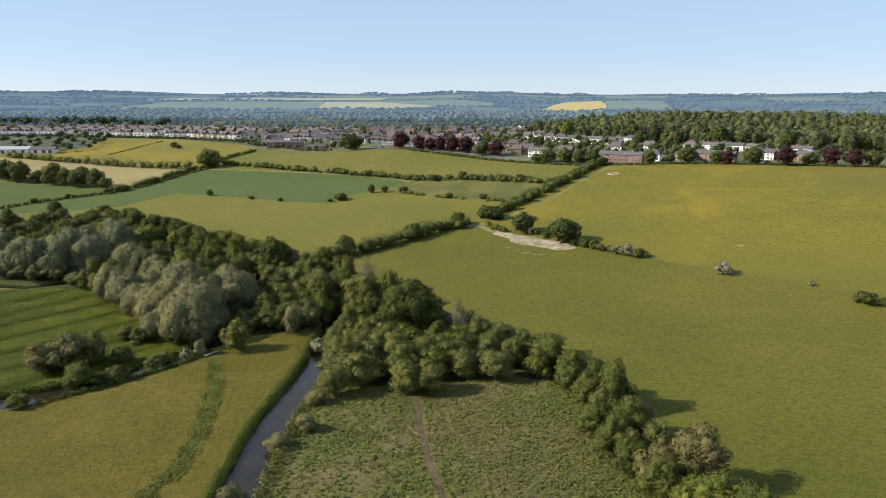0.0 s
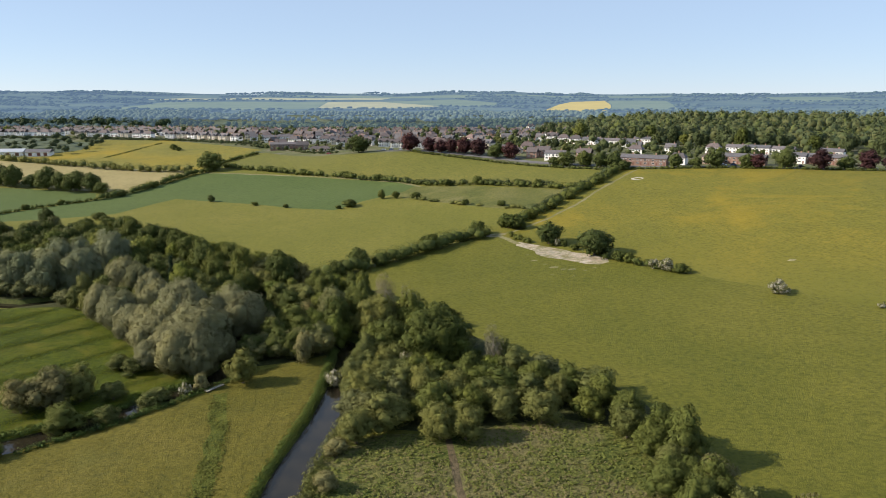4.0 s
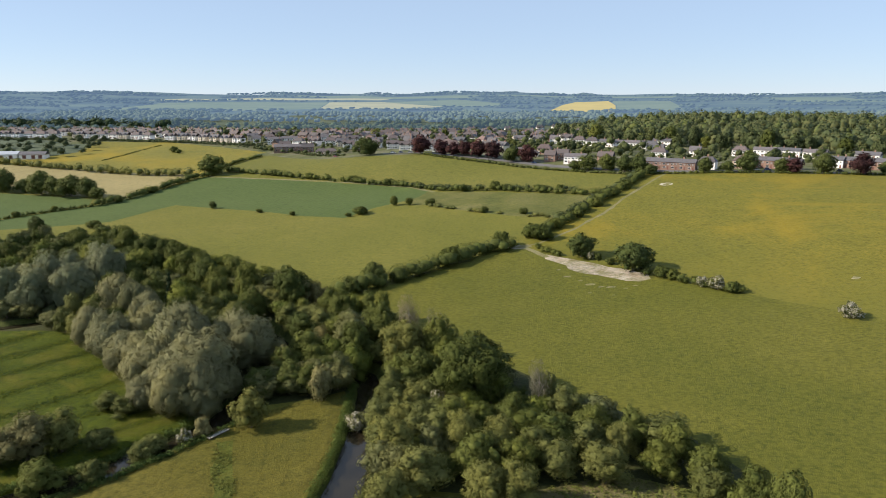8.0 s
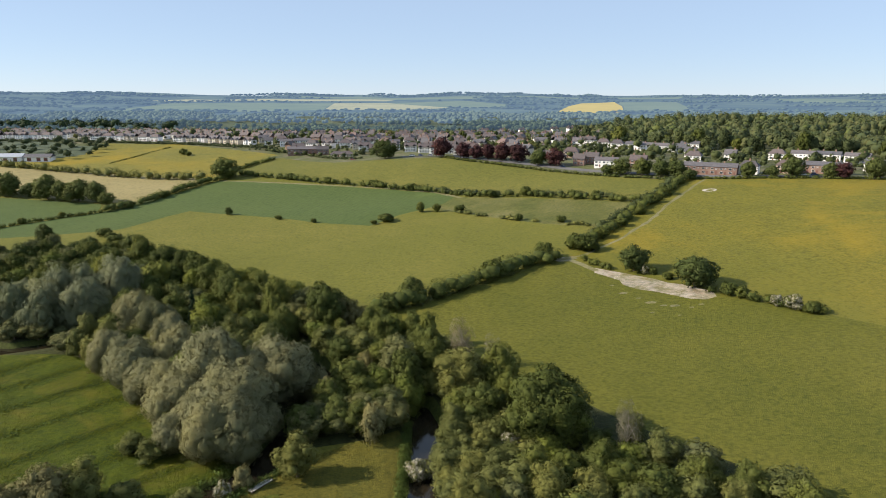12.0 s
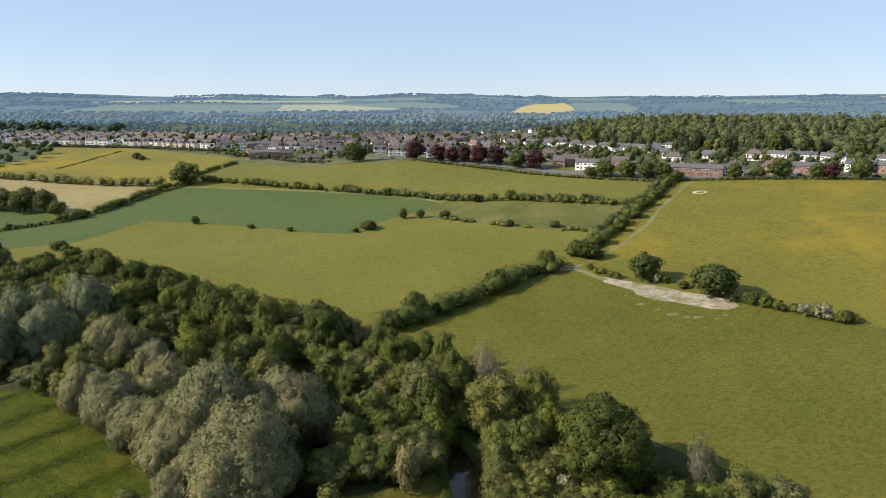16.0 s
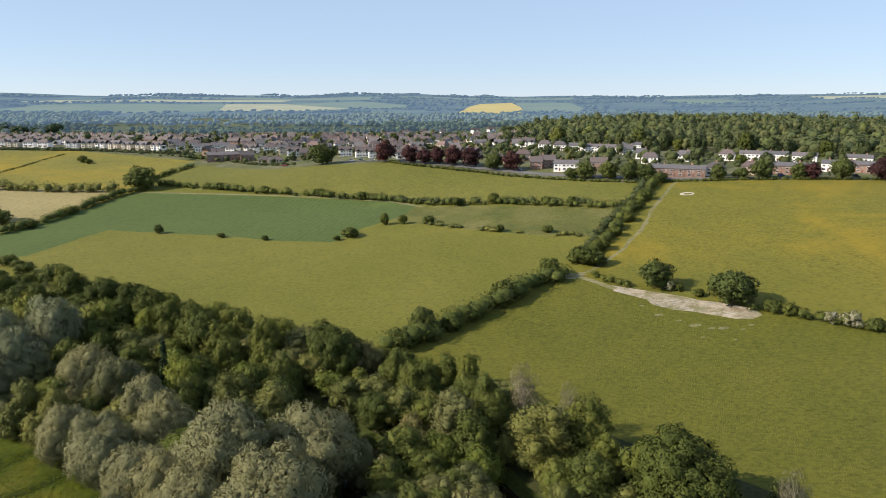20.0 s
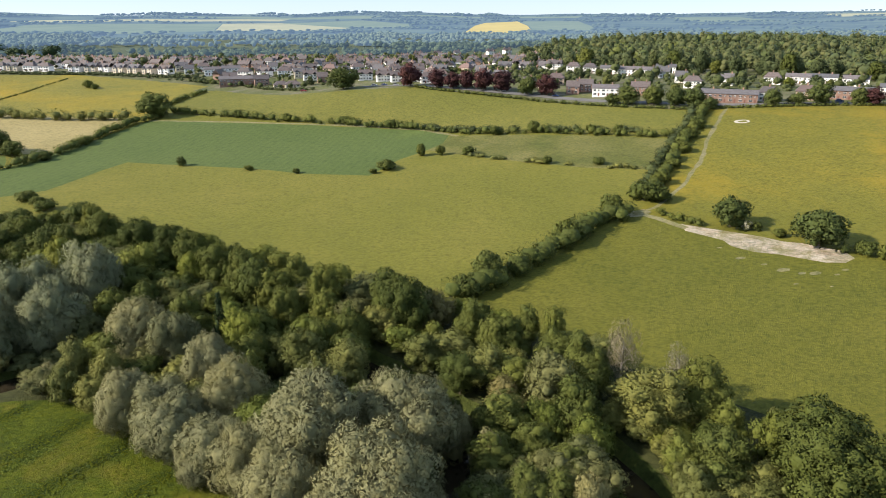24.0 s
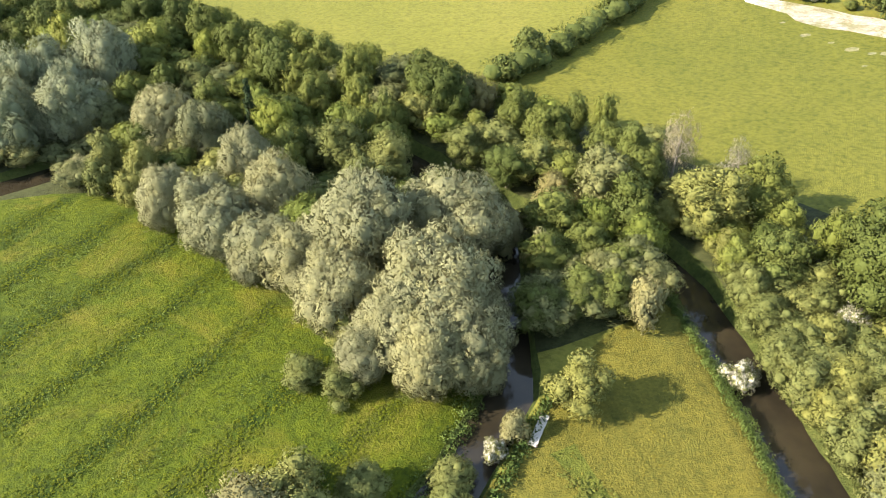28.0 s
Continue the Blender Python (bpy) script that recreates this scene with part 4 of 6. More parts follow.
# ---- hedges, bushes, single trees ----
def foliage_line(name, line, h, r, mat, label, cat="hedge", gap=1.9, leaves=70, size=0.42, seed=0, kind="", ragged=0.35, drop=0.0, core=0.66):
    """A hedge along a line: uneven clusters of leaves that stand on the ground."""
    rng = np.random.default_rng(seed)
    cs = []
    for (ax, ay), (bx, by) in zip(line, line[1:]):
        n = max(1, int(math.hypot(bx - ax, by - ay) / gap))
        for i in range(n):
            if rng.uniform() < drop:
                continue
            k = (i + rng.uniform(0, 1)) / n
            s = rng.uniform(1 - ragged, 1 + ragged)
            cs.append((ax + (bx - ax) * k + rng.normal(0, r * 0.3), ay + (by - ay) * k + rng.normal(0, r * 0.3), s))
    cs = np.array(cs)
    z = ground(cs[:, 0], cs[:, 1])
    n = len(cs) * leaves
    pick = np.repeat(np.arange(len(cs)), leaves)
    d = rng.normal(0, 1, (n, 3))
    d /= np.linalg.norm(d, axis=1)[:, None]
    s = cs[pick, 2]
    hh = h * s
    p = np.c_[cs[pick, 0] + d[:, 0] * r * s * rng.uniform(0.75, 1.05, n), cs[pick, 1] + d[:, 1] * r * s * rng.uniform(0.75, 1.05, n),
              z[pick] + hh * 0.5 + d[:, 2] * hh * 0.5 * rng.uniform(0.8, 1.05, n)]
    p = np.repeat(p, 2, 0) + rng.normal(0, size * 0.6, (2 * n, 3))
    p[:, 2] = np.maximum(p[:, 2], np.repeat(z[pick], 2) + 0.05)
    face = np.repeat(unit(d + [0, 0, 0.3]), 2, 0)
    v, f3, nv = flakes(rng, p, face, face, size * 0.95, size * 1.15, 0.5 if core else 0.8, 0.0 if core else 2.0)
    if not core:
        return tagged(new(name, mesh_np(name, v, f3, mat, normals=nv)), label, cat, kind=kind)
    base, tri = hull_of(12)
    cn = np.tile(unit(base + [0, 0, 0.3]), (len(cs), 1))
    base = base * core
    cv = (base[None] * np.c_[r * cs[:, 2], r * cs[:, 2], h * 0.5 * cs[:, 2]][:, None] + np.c_[cs[:, 0], cs[:, 1], z + h * 0.48 * cs[:, 2]][:, None]).reshape(-1, 3)
    cf = (tri[None] + (np.arange(len(cs)) * len(base))[:, None, None]).reshape(-1, 3) + len(v)
    if kind:
        return tagged(new(name, mesh_np(name, np.concatenate([v, cv]), np.concatenate([f3, cf]), mat, normals=np.concatenate([nv, cn]))), label, cat, kind=kind)
    ob = new(name)
    per, m, nb, nt = leaves * 2, len(cs), len(base), len(tri)
    for a in range(0, m, 7):           # shrubs that grow together into the hedge
        b = min(a + 7, m)
        lv, bv = v[a * per * 3:b * per * 3], cv[a * nb:b * nb]
        bf = (tri[None] + (np.arange(b - a) * nb)[:, None, None]).reshape(-1, 3) + len(lv)
        new("shrub", mesh_np("shrub", np.concatenate([lv, bv]), np.concatenate([np.arange(len(lv)).reshape(-1, 3), bf]), mat,
                             normals=np.concatenate([nv[a * per * 3:b * per * 3], cn[a * nb:b * nb]]))).parent = ob
    return tagged(ob, label, cat, kind=kind)


def shifted(line, d):
    n = len(line)
    return strip(line, abs(d))[:n] if d > 0 else strip(line, abs(d))[n:][::-1]


foliage_line("hedge", H1, 6.0, 3.9, L["hedge"], "thick dark hawthorn hedge between two pastures", seed=1, leaves=150, size=0.36, ragged=0.42, gap=1.8)
foliage_line("hedge", shifted(H2, 3.0), 4.0, 2.5, L["hedge"], "broad unclipped hedge climbing beside the path", seed=2, ragged=0.5, drop=0.12)
foliage_line("hedge", shifted(H2, 8.0), 3.2, 2.4, L["town"], "scrubby outer edge of the broad hedge", seed=3, drop=0.3)
foliage_line("hedge", H3, 3.4, 2.2, L["hedge"], "long field hedge with round bushes", seed=4, drop=0.3, ragged=0.5)
foliage_line("hedge", [(-42, 533), (-20, 516), (6, 503), (40, 484), (66, 466)], 3.0, 2.2, L["town"], "ragged second hedge row beside the rough strip", seed=5, drop=0.35)
foliage_line("hedge", ROADSIDE[6:], 1.5, 1.3, L["hedge"], "clipped roadside hedge along the buttercup field", seed=6, leaves=36, size=0.45, ragged=0.15, drop=0.02)
foliage_line("hedge", ROADSIDE[2:7], 1.6, 1.5, L["hedge"], "low roadside hedge below the houses", seed=7, leaves=36, size=0.45, drop=0.12)
foliage_line("hedge", [(-300, 445), (-283, 473), (-267, 489), (-249, 503)], 1.9, 1.4, L["hedge"], "low clipped field hedge", seed=8, leaves=44)
foliage_line("hedge", [(-249, 503), (-233, 533), (-222, 570), (-214, 592), (-203, 604)], 4.2, 3.0, L["hedge"], "tall dark hedge at the crop's edge", seed=9)
foliage_line("hedge", [(-420, 672), (-380, 660), (-342, 645), (-298, 628), (-255, 612), (-218, 604)], 5.6, 3.4, L["olive"], "tall willow hedge between pale and yellow fields", seed=10, gap=4.5, leaves=80, size=0.7)
foliage_line("hedge", [(-203, 612), (-204, 640), (-196, 668), (-186, 690)], 2.8, 1.9, L["hedge"], "field hedge under the town", seed=11, leaves=50)
foliage_line("hedge", [(-333, 690), (-326, 718), (-321, 751), (-314, 786)], 0.8, 0.5, L["hedge"], "thin low hedge across the yellow field", seed=22, leaves=30, size=0.4, drop=0.25)
foliage_line("hedge", [(-290, 440), (-340, 425), (-420, 418)], 2.2, 1.6, L["hedge"], "low hedge along the green crop", seed=12, leaves=44)
foliage_line("hedge", [(24, 366), (27, 357), (33, 349)], 2.0, 1.5, L["hedge"], "low scrub beside the bare chalk bank", seed=13, leaves=80, size=0.35)
foliage_line("hedge", [(62, 317), (68, 311), (74, 303), (80, 297), (87, 290)], 2.6, 1.8, L["hedge"], "short hedge of thorn bushes on the chalk bank", seed=14, leaves=110, size=0.35)
foliage_line("bramble_belt", [(-27, 464), (0, 441), (21, 425), (44, 413)], 1.6, 2.0, L["olive"], "straggling brambles at the rough strip's lower edge", "scrub", seed=15, drop=0.55)
foliage_line("garden_hedges", [(-540, 840), (-398, 826), (-300, 803), (-205, 760)], 1.7, 2.6, L["town"], "dark belt of garden hedges and shrubs behind the terraces", "shrubs", gap=3.2, leaves=30, size=0.9, seed=16, kind="stuff")
foliage_line("garden_hedges", [(-205, 745), (-160, 705), (-128, 668), (-105, 655)], 1.9, 2.4, L["town"], "dark garden shrubs below the first houses", "shrubs", gap=3.2, leaves=30, size=0.8, seed=17, kind="stuff", drop=0.2)
foliage_line("reed_bed", [(-44.2, 240), (-43.8, 222), (-43.8, 205), (-44.5, 191), (-46.6, 177), (-48.4, 162), (-48.3, 137), (-46.8, 100)], 0.65, 1.15, L["reed"], "tall green reeds lining the river bank", "reeds", gap=0.35, leaves=70, size=0.15, seed=18, kind="stuff", ragged=0.4, core=0, drop=0.08)
foliage_line("reed_bed", [(-33.6, 205), (-34, 191), (-36.2, 177), (-37.6, 162), (-37.8, 137), (-37, 110)], 1.4, 1.3, L["olive"], "dull green sedge on the river bank", "reeds", gap=0.7, leaves=50, size=0.26, seed=19, kind="stuff", drop=0.25, core=0)
foliage_line("reed_bed", [(-80, 218), (-85, 210), (-91, 202), (-101, 192), (-114, 182), (-131, 173)], 1.0, 1.4, L["reed"], "lush green bank plants along the side channel", "reeds", gap=0.5, leaves=44, size=0.26, seed=20, kind="stuff", core=0)
foliage_line("reed_bed", [(-70, 215), (-75, 208), (-81, 200), (-93, 186), (-108, 173)], 0.9, 1.0, L["reed"], "low green bank plants below the bridge", "reeds", gap=0.5, leaves=40, size=0.26, seed=21, kind="stuff", drop=0.2, core=0)

for i, furrow in enumerate(FURROWS):
    foliage_line("rush_line", furrow, 0.45, 1.5, L["reed"], "dark rushes standing along an old drain", "rushes", gap=0.4, leaves=12, size=0.2, seed=30 + i, kind="stuff", ragged=0.8, drop=0.62, core=0)

FIELD_TREES = {}


def field(kind, *spots):
    FIELD_TREES.setdefault(kind, []).extend(spots)


# x, y, height, radius
field("thorn", (25, 379, 6.8, 5.6), (30, 376, 5.2, 4.4), (8, 370, 7, 5), (-16, 349, 7.2, 5), (-55, 318, 6.5, 5), (2, 362, 4, 3), (-28, 338, 4.2, 3.2), (-38, 329, 4, 3), (38, 395, 5, 4), (52, 411, 4.5, 3.4), (66, 430, 5, 3.8))
field("thorn", (80, 449, 4.8, 3.4), (90, 464, 5, 3.6), (30, 383, 4.5, 4), (-67, 455, 4.6, 4.8), (-74, 450, 2.4, 2), (-49, 473, 5.2, 2.8), (-40, 471, 4.5, 2.4), (-27, 467, 3.5, 3.4), (4, 438, 3.5, 2.8), (25, 428, 3.6, 2.8))
field("thorn", (-132, 473, 2.4, 2.2), (-109, 461, 2.6, 2.2), (-220, 444, 4.5, 4), (-208, 430, 4, 4.5), (-213, 437, 3.8, 4), (51, 333, 3, 2.2), (66, 314, 4, 3), (69, 309, 4.4, 2.6), (85, 291, 4.2, 2.6), (47, 340, 2.8, 1.8))
field("thorn", (-283, 735, 6, 4.5), (-276, 728, 4, 3), (141, 222, 4.6, 3.6), (146, 219, 2.6, 3), (-283, 474, 3.6, 2.6), (-268, 490, 3.6, 2.6), (-238, 515, 4, 3), (-228, 545, 4.5, 3.4))
field("thorn", (-6, 500, 5, 3.4), (14, 496, 6, 4), (-58, 543, 4.6, 3.6), (-84, 556, 4.4, 3.8), (-120, 573, 4.4, 3.6), (-150, 590, 4.4, 3.6), (40, 480, 4.4, 3.2), (52, 474, 4, 3))
field("blossom", (110, 262, 4.4, 2.9), (77, 300, 3.6, 2.4), (81, 296, 4.4, 2.9), (44, 341, 3.6, 1.8), (134, 242, 1.8, 1.1))
field("oak", (41, 346, 10.4, 6), (57.5, 323, 12.8, 8.6), (-205, 607, 15, 9.4), (-84, 641, 16, 10.5), (33, 579, 13, 6.8), (80, 529, 10, 6.5), (92, 522, 10.5, 6.5), (101, 512, 10, 6), (109, 505, 9.5, 5.5), (114, 497, 6, 4.4), (72, 534, 7, 4.5))
field("oak", (-353, 560, 14, 9), (-338, 552, 15, 8.5), (-322, 550, 11, 7), (-306, 543, 14, 8.5), (-294, 539, 13, 8), (-281, 536, 15, 9), (-268, 533, 12, 7.5), (-372, 568, 14, 9), (-392, 573, 15, 9), (-258, 526, 8, 5.5))
field("oak", (146, 490, 9, 5), (159, 487, 7.5, 5), (170, 485, 11, 6.6), (188, 477, 9.5, 5.4), (210, 470, 11.5, 6.8), (246, 465, 7.5, 5.4), (281, 452, 10, 5.2), (-47, 327, 10.5, 4.6), (-166, 490, 4.8, 2.3))
field("beech", (-38, 629, 14, 7.8), (-21, 617, 12, 6.6), (-11, 611, 11.5, 6), (-2, 606, 11.5, 6), (8, 600, 12.5, 6.8), (19, 593, 13, 7.4), (44, 573, 14, 7.2), (194, 474, 9.5, 5), (227, 461, 12.5, 6.8), (256, 459, 12, 6.4), (268, 453, 11.5, 6.2))
FIELD_LOOKS = {
    "thorn": ("hedge", "bush", 3, 1700, (0.36, 0.42, 0.5), (3.2, 4.2), "thorn_bush", "rounded dark green thorn bush at the field edge", "bush", "field bushes"),
    "blossom": ("hawthorn", "bush", 2, 2600, (0.26, 0.3, 0.4), (3.0, 4.5), "hawthorn_bush", "hawthorn bush flecked with white blossom in the pasture", "bush", "field bushes"),
    "oak": ("field", "oak", 3, 4200, (0.44, 0.52, 0.8), (6.0, 10.0), "field_tree", "full green field tree with rounded crown", "tree", "field trees"),
    "beech": ("copper", "oak", 2, 3000, (0.46, 0.5, 0.7), (5.0, 10.0), "copper_beech", "dark purple copper beech beside the road", "tree", "copper beeches"),
}
for i, (kind, spots) in enumerate(FIELD_TREES.items()):
    mat, shape, models, leaves, size, base, word, label, cat, group = FIELD_LOOKS[kind]
    put_tree([make_tree(word, mat, shape, *base, leaves, size, label, cat, seed=200 + i * 10 + j) for j in range(models)], spots, group, base)


# ---- town ----
def brick_material(name, c):
    m, t, b = nodes_of(name)
    p = place(t)
    n1, n2 = noise_tex(t, 6.0, 3, 0.7, p), noise_tex(t, 0.3, 4, 0.6, p)
    oi = t.nodes.new("ShaderNodeObjectInfo")
    col = mix(t, ramp(t, n1, [(0.3, tuple(x * 0.7 for x in c)), (0.7, tuple(x * 1.25 for x in c))]), ramp(t, n2, [(0.35, tuple(x * 0.75 for x in c)), (0.65, tuple(x * 1.15 for x in c))]), 0.5)
    col = mix(t, col, ramp(t, oi.outputs["Random"], [(0, (0.82, 0.82, 0.82)), (1, (1.15, 1.12, 1.08))]), 1.0, "MULTIPLY")
    t.links.new(col, b.inputs["Base Color"])
    b.inputs["Roughness"].default_value = 0.85
    bump(t, b, n1, 0.4, 0.04)
    return m


def roof_material(name, c):
    m, t, b = nodes_of(name)
    p = place(t)
    w = nd(t, "ShaderNodeTexWave", Scale=1.6, Distortion=0.6)
    w.bands_direction = "Z"
    t.links.new(p, w.inputs["Vector"])
    n = noise_tex(t, 0.8, 5, 0.7, p)
    oi = t.nodes.new("ShaderNodeObjectInfo")
    col = ramp(t, n, [(0.3, tuple(x * 0.72 for x in c)), (0.7, tuple(x * 1.25 for x in c))])
    col = mix(t, col, ramp(t, w.outputs["Fac"], [(0, (0.8, 0.8, 0.8)), (1, (1.08, 1.08, 1.08))]), 0.5, "MULTIPLY")
    col = mix(t, col, ramp(t, oi.outputs["Random"], [(0, (0.75, 0.78, 0.8)), (1, (1.2, 1.1, 1.05))]), 1.0, "MULTIPLY")
    t.links.new(col, b.inputs["Base Color"])
    b.inputs["Roughness"].default_value = 0.75
    bump(t, b, w.outputs["Fac"], 0.6, 0.05)
    return m


WALLS = {"white": plain("white_render", (0.83, 0.80, 0.76), 0.07, 1.2), "cream": plain("cream_render", (0.62, 0.54, 0.42), 0.08, 1.2),
         "brick": brick_material("red_brick", (0.27, 0.172, 0.132)), "buff": brick_material("buff_brick", (0.42, 0.33, 0.25))}
ROOFS = {"tile": roof_material("brown_tiles", (0.104, 0.088, 0.086)), "slate": roof_material("grey_slates", (0.110, 0.106, 0.112)), "red": roof_material("red_tiles", (0.140, 0.098, 0.088))}
FRAME = plain("white_window_frame", (0.78, 0.78, 0.76), 0.03)
DOOR = plain("painted_door", (0.16, 0.07, 0.05), 0.2)
GLASS, gt, gb = nodes_of("window_glass")
gb.inputs["Base Color"].default_value = (0.03, 0.035, 0.04, 1)
gb.inputs["Roughness"].default_value = 0.08


def box(bm, x0, x1, y0, y1, z0, z1):
    v = [bm.verts.new((x, y, z)) for x in (x0, x1) for y in (y0, y1) for z in (z0, z1)]
    for q in ((0, 1, 3, 2), (4, 6, 7, 5), (0, 4, 5, 1), (2, 3, 7, 6), (0, 2, 6, 4), (1, 5, 7, 3)):
        bm.faces.new([v[i] for i in q])


def part(name, bm, mat, parent, label=""):
    me = bpy.data.meshes.new(name)
    bmesh.ops.recalc_face_normals(bm, faces=bm.faces)
    bm.to_mesh(me)
    bm.free()
    me.materials.append(mat)
    ob = new(name, me)
    ob.parent = parent
    if label:
        ob["label"] = label
    return ob


def pitched(bm, w, d, eave, rise, hip, over=0.4, thick=0.18):
    """A roof over a box of w by d with its ridge along x; hip: how far the ridge is drawn in at the ends."""
    a, b = w / 2 + over, d / 2 + over
    drop = over * rise / (d / 2)
    lo = [(-a, -b), (a, -b), (a, b), (-a, b)]
    r = [(-a + hip, 0), (a - hip, 0)]
    up = [bm.verts.new((x, y, eave - drop + thick)) for x, y in lo] + [bm.verts.new((x, y, eave + rise + thick)) for x, y in r]
    dn = [bm.verts.new((x, y, eave - drop)) for x, y in lo] + [bm.verts.new((x, y, eave + rise - 0.02)) for x, y in r]
    for q in ((0, 1, 5, 4), (2, 3, 4, 5), (1, 2, 5), (3, 0, 4)):
        bm.faces.new([up[i] for i in q])
        bm.faces.new([dn[i] for i in reversed(q)])
    for i in range(4):
        bm.faces.new([up[i], dn[i], dn[(i + 1) % 4], up[(i + 1) % 4]])


def window(parent, x, y, z, w, h, face=-1):
    """A framed window with two panes, standing a little proud of the wall."""
    bm = bmesh.new()
    box(bm, x - w / 2, x + w / 2, y, y + face * 0.10, z, z + h)
    n = len(bm.faces)
    box(bm, x - w / 2 + 0.09, x - 0.04, y, y + face * 0.14, z + 0.09, z + h - 0.09)
    box(bm, x + 0.04, x + w / 2 - 0.09, y, y + face * 0.14, z + 0.09, z + h - 0.09)
    for f in list(bm.faces)[n:]:
        f.material_index = 1
    part("window", bm, FRAME, parent).data.materials.append(GLASS)


def house(name, label, w, d, eave, rise, hip, wall, roof, windows, doors, chimneys, gable=0.0, cat="house"):
    """windows: (x, z, width, height) on the front."""
    root = tagged(new(name), label, cat)
    bm = bmesh.new()
    box(bm, -w / 2, w / 2, -d / 2, d / 2, -1.5, eave)
    if hip < 0.5:      # gable ends
        for s in (-1, 1):
            x = s * w / 2
            v = [bm.verts.new((x - s * 0.2, -d / 2, eave)), bm.verts.new((x - s * 0.2, d / 2, eave)), bm.verts.new((x - s * 0.2, 0, eave + rise)),
                 bm.verts.new((x, -d / 2, eave)), bm.verts.new((x, d / 2, eave)), bm.verts.new((x, 0, eave + rise))]
            bm.faces.new(v[:3])
            bm.faces.new(v[3:])
            bm.faces.new((v[0], v[2], v[5], v[3]))
            bm.faces.new((v[1], v[4], v[5], v[2]))
    part("wall", bm, WALLS[wall], root)
    bm = bmesh.new()
    pitched(bm, w, d, eave, rise, hip)
    part("roof", bm, ROOFS[roof], root)
    if gable:          # projecting gabled bays on the front
        for s in (-1, 1):
            x = s * (w / 2 - gable / 2 - 0.4)
            bm = bmesh.new()
            box(bm, x - gable / 2, x + gable / 2, -d / 2 - 1.1, -d / 2 + 0.2, -1.5, eave)
            v = [bm.verts.new((x - gable / 2, -d / 2 - 1.1, eave)), bm.verts.new((x + gable / 2, -d / 2 - 1.1, eave)), bm.verts.new((x, -d / 2 - 1.1, eave + gable * 0.42))]
            bm.faces.new(v)
            part("bay", bm, WALLS[wall], root)
            bm = bmesh.new()
            pitched(bm, d / 2 + 1.4, gable, eave, gable * 0.42, 0.0, 0.3)
            bmesh.ops.transform(bm, matrix=Matrix.Translation((x, -d / 4 - 0.6, 0.05)) @ Matrix.Rotation(math.pi / 2, 4, "Z"), verts=bm.verts)
            part("bay_roof", bm, ROOFS[roof], root)
            for z in (0.9, 3.3):
                window(root, x, -d / 2 - 1.1, z, 1.7, 1.25)
    for x, z, ww, hh in windows:
        window(root, x, -d / 2, z, ww, hh)
    for x in doors:
        bm = bmesh.new()
        box(bm, x - 0.45, x + 0.45, -d / 2 - 0.08, -d / 2 + 0.05, 0, 2.05)
        part("door", bm, DOOR, root)
    for x in chimneys:
        bm = bmesh.new()
        box(bm, x - 0.45, x + 0.45, -0.35, 0.35, eave + rise - 1.0, eave + rise + 1.1)
        box(bm, x - 0.52, x + 0.52, -0.42, 0.42, eave + rise + 1.1, eave + rise + 1.25)
        for k in (-0.22, 0.22):
            tube(bm, (x + k, 0, eave + rise + 1.2), (x + k, 0, eave + rise + 1.6), 0.12, 0.1, 6)
        part("chimney", bm, WALLS["brick"], root)
    return root


def semi(wall, roof, label, hip=3.0, gable=0.0):
    win = [(-1.3, 0.9, 1.1, 1.2), (1.3, 0.9, 1.1, 1.2), (-1.4, 3.3, 1.1, 1.1), (1.4, 3.3, 1.1, 1.1)]
    if not gable:
        win += [(-3.8, 0.8, 1.8, 1.4), (3.8, 0.8, 1.8, 1.4), (-3.8, 3.2, 1.7, 1.2), (3.8, 3.2, 1.7, 1.2)]
    return house("semi_detached_house", label, 11.6, 8.2, 5.1, 3.1, hip, wall, roof, win, [-2.4, 2.4], [-3.6, 3.6] if hip < 1 else [0.0], gable)


def bungalow(wall, roof, label):
    return house("bungalow", label, 12, 8, 2.6, 2.5, 3.4, wall, roof, [(-4, 0.9, 1.8, 1.2), (-1.4, 0.9, 1.3, 1.2), (3.6, 0.9, 2.0, 1.2)], [1.2], [2.0])


def terrace(wall, roof, label, units=6):
    w = units * 5.6
    win, doors = [], []
    for i in range(units):
        x = -w / 2 + 2.8 + i * 5.6
        win += [(x - 1.0, 0.8, 1.9, 1.3), (x - 1.2, 3.2, 1.7, 1.2), (x + 1.4, 3.3, 1.0, 1.0)]
        doors.append(x + 1.4)
    return house("terraced_row", label, w, 8, 5.2, 2.2, 0.0, wall, roof, win, doors, [-w / 4, w / 4], cat="terrace")


def gabled(wall, roof, label):
    return house("detached_house", label, 8.5, 7.5, 4.9, 3.4, 0.0, wall, roof, [(-2.3, 0.9, 1.6, 1.3), (2.3, 0.9, 1.6, 1.3), (-2.3, 3.2, 1.4, 1.1), (2.3, 3.2, 1.4, 1.1)], [0.0], [2.8])


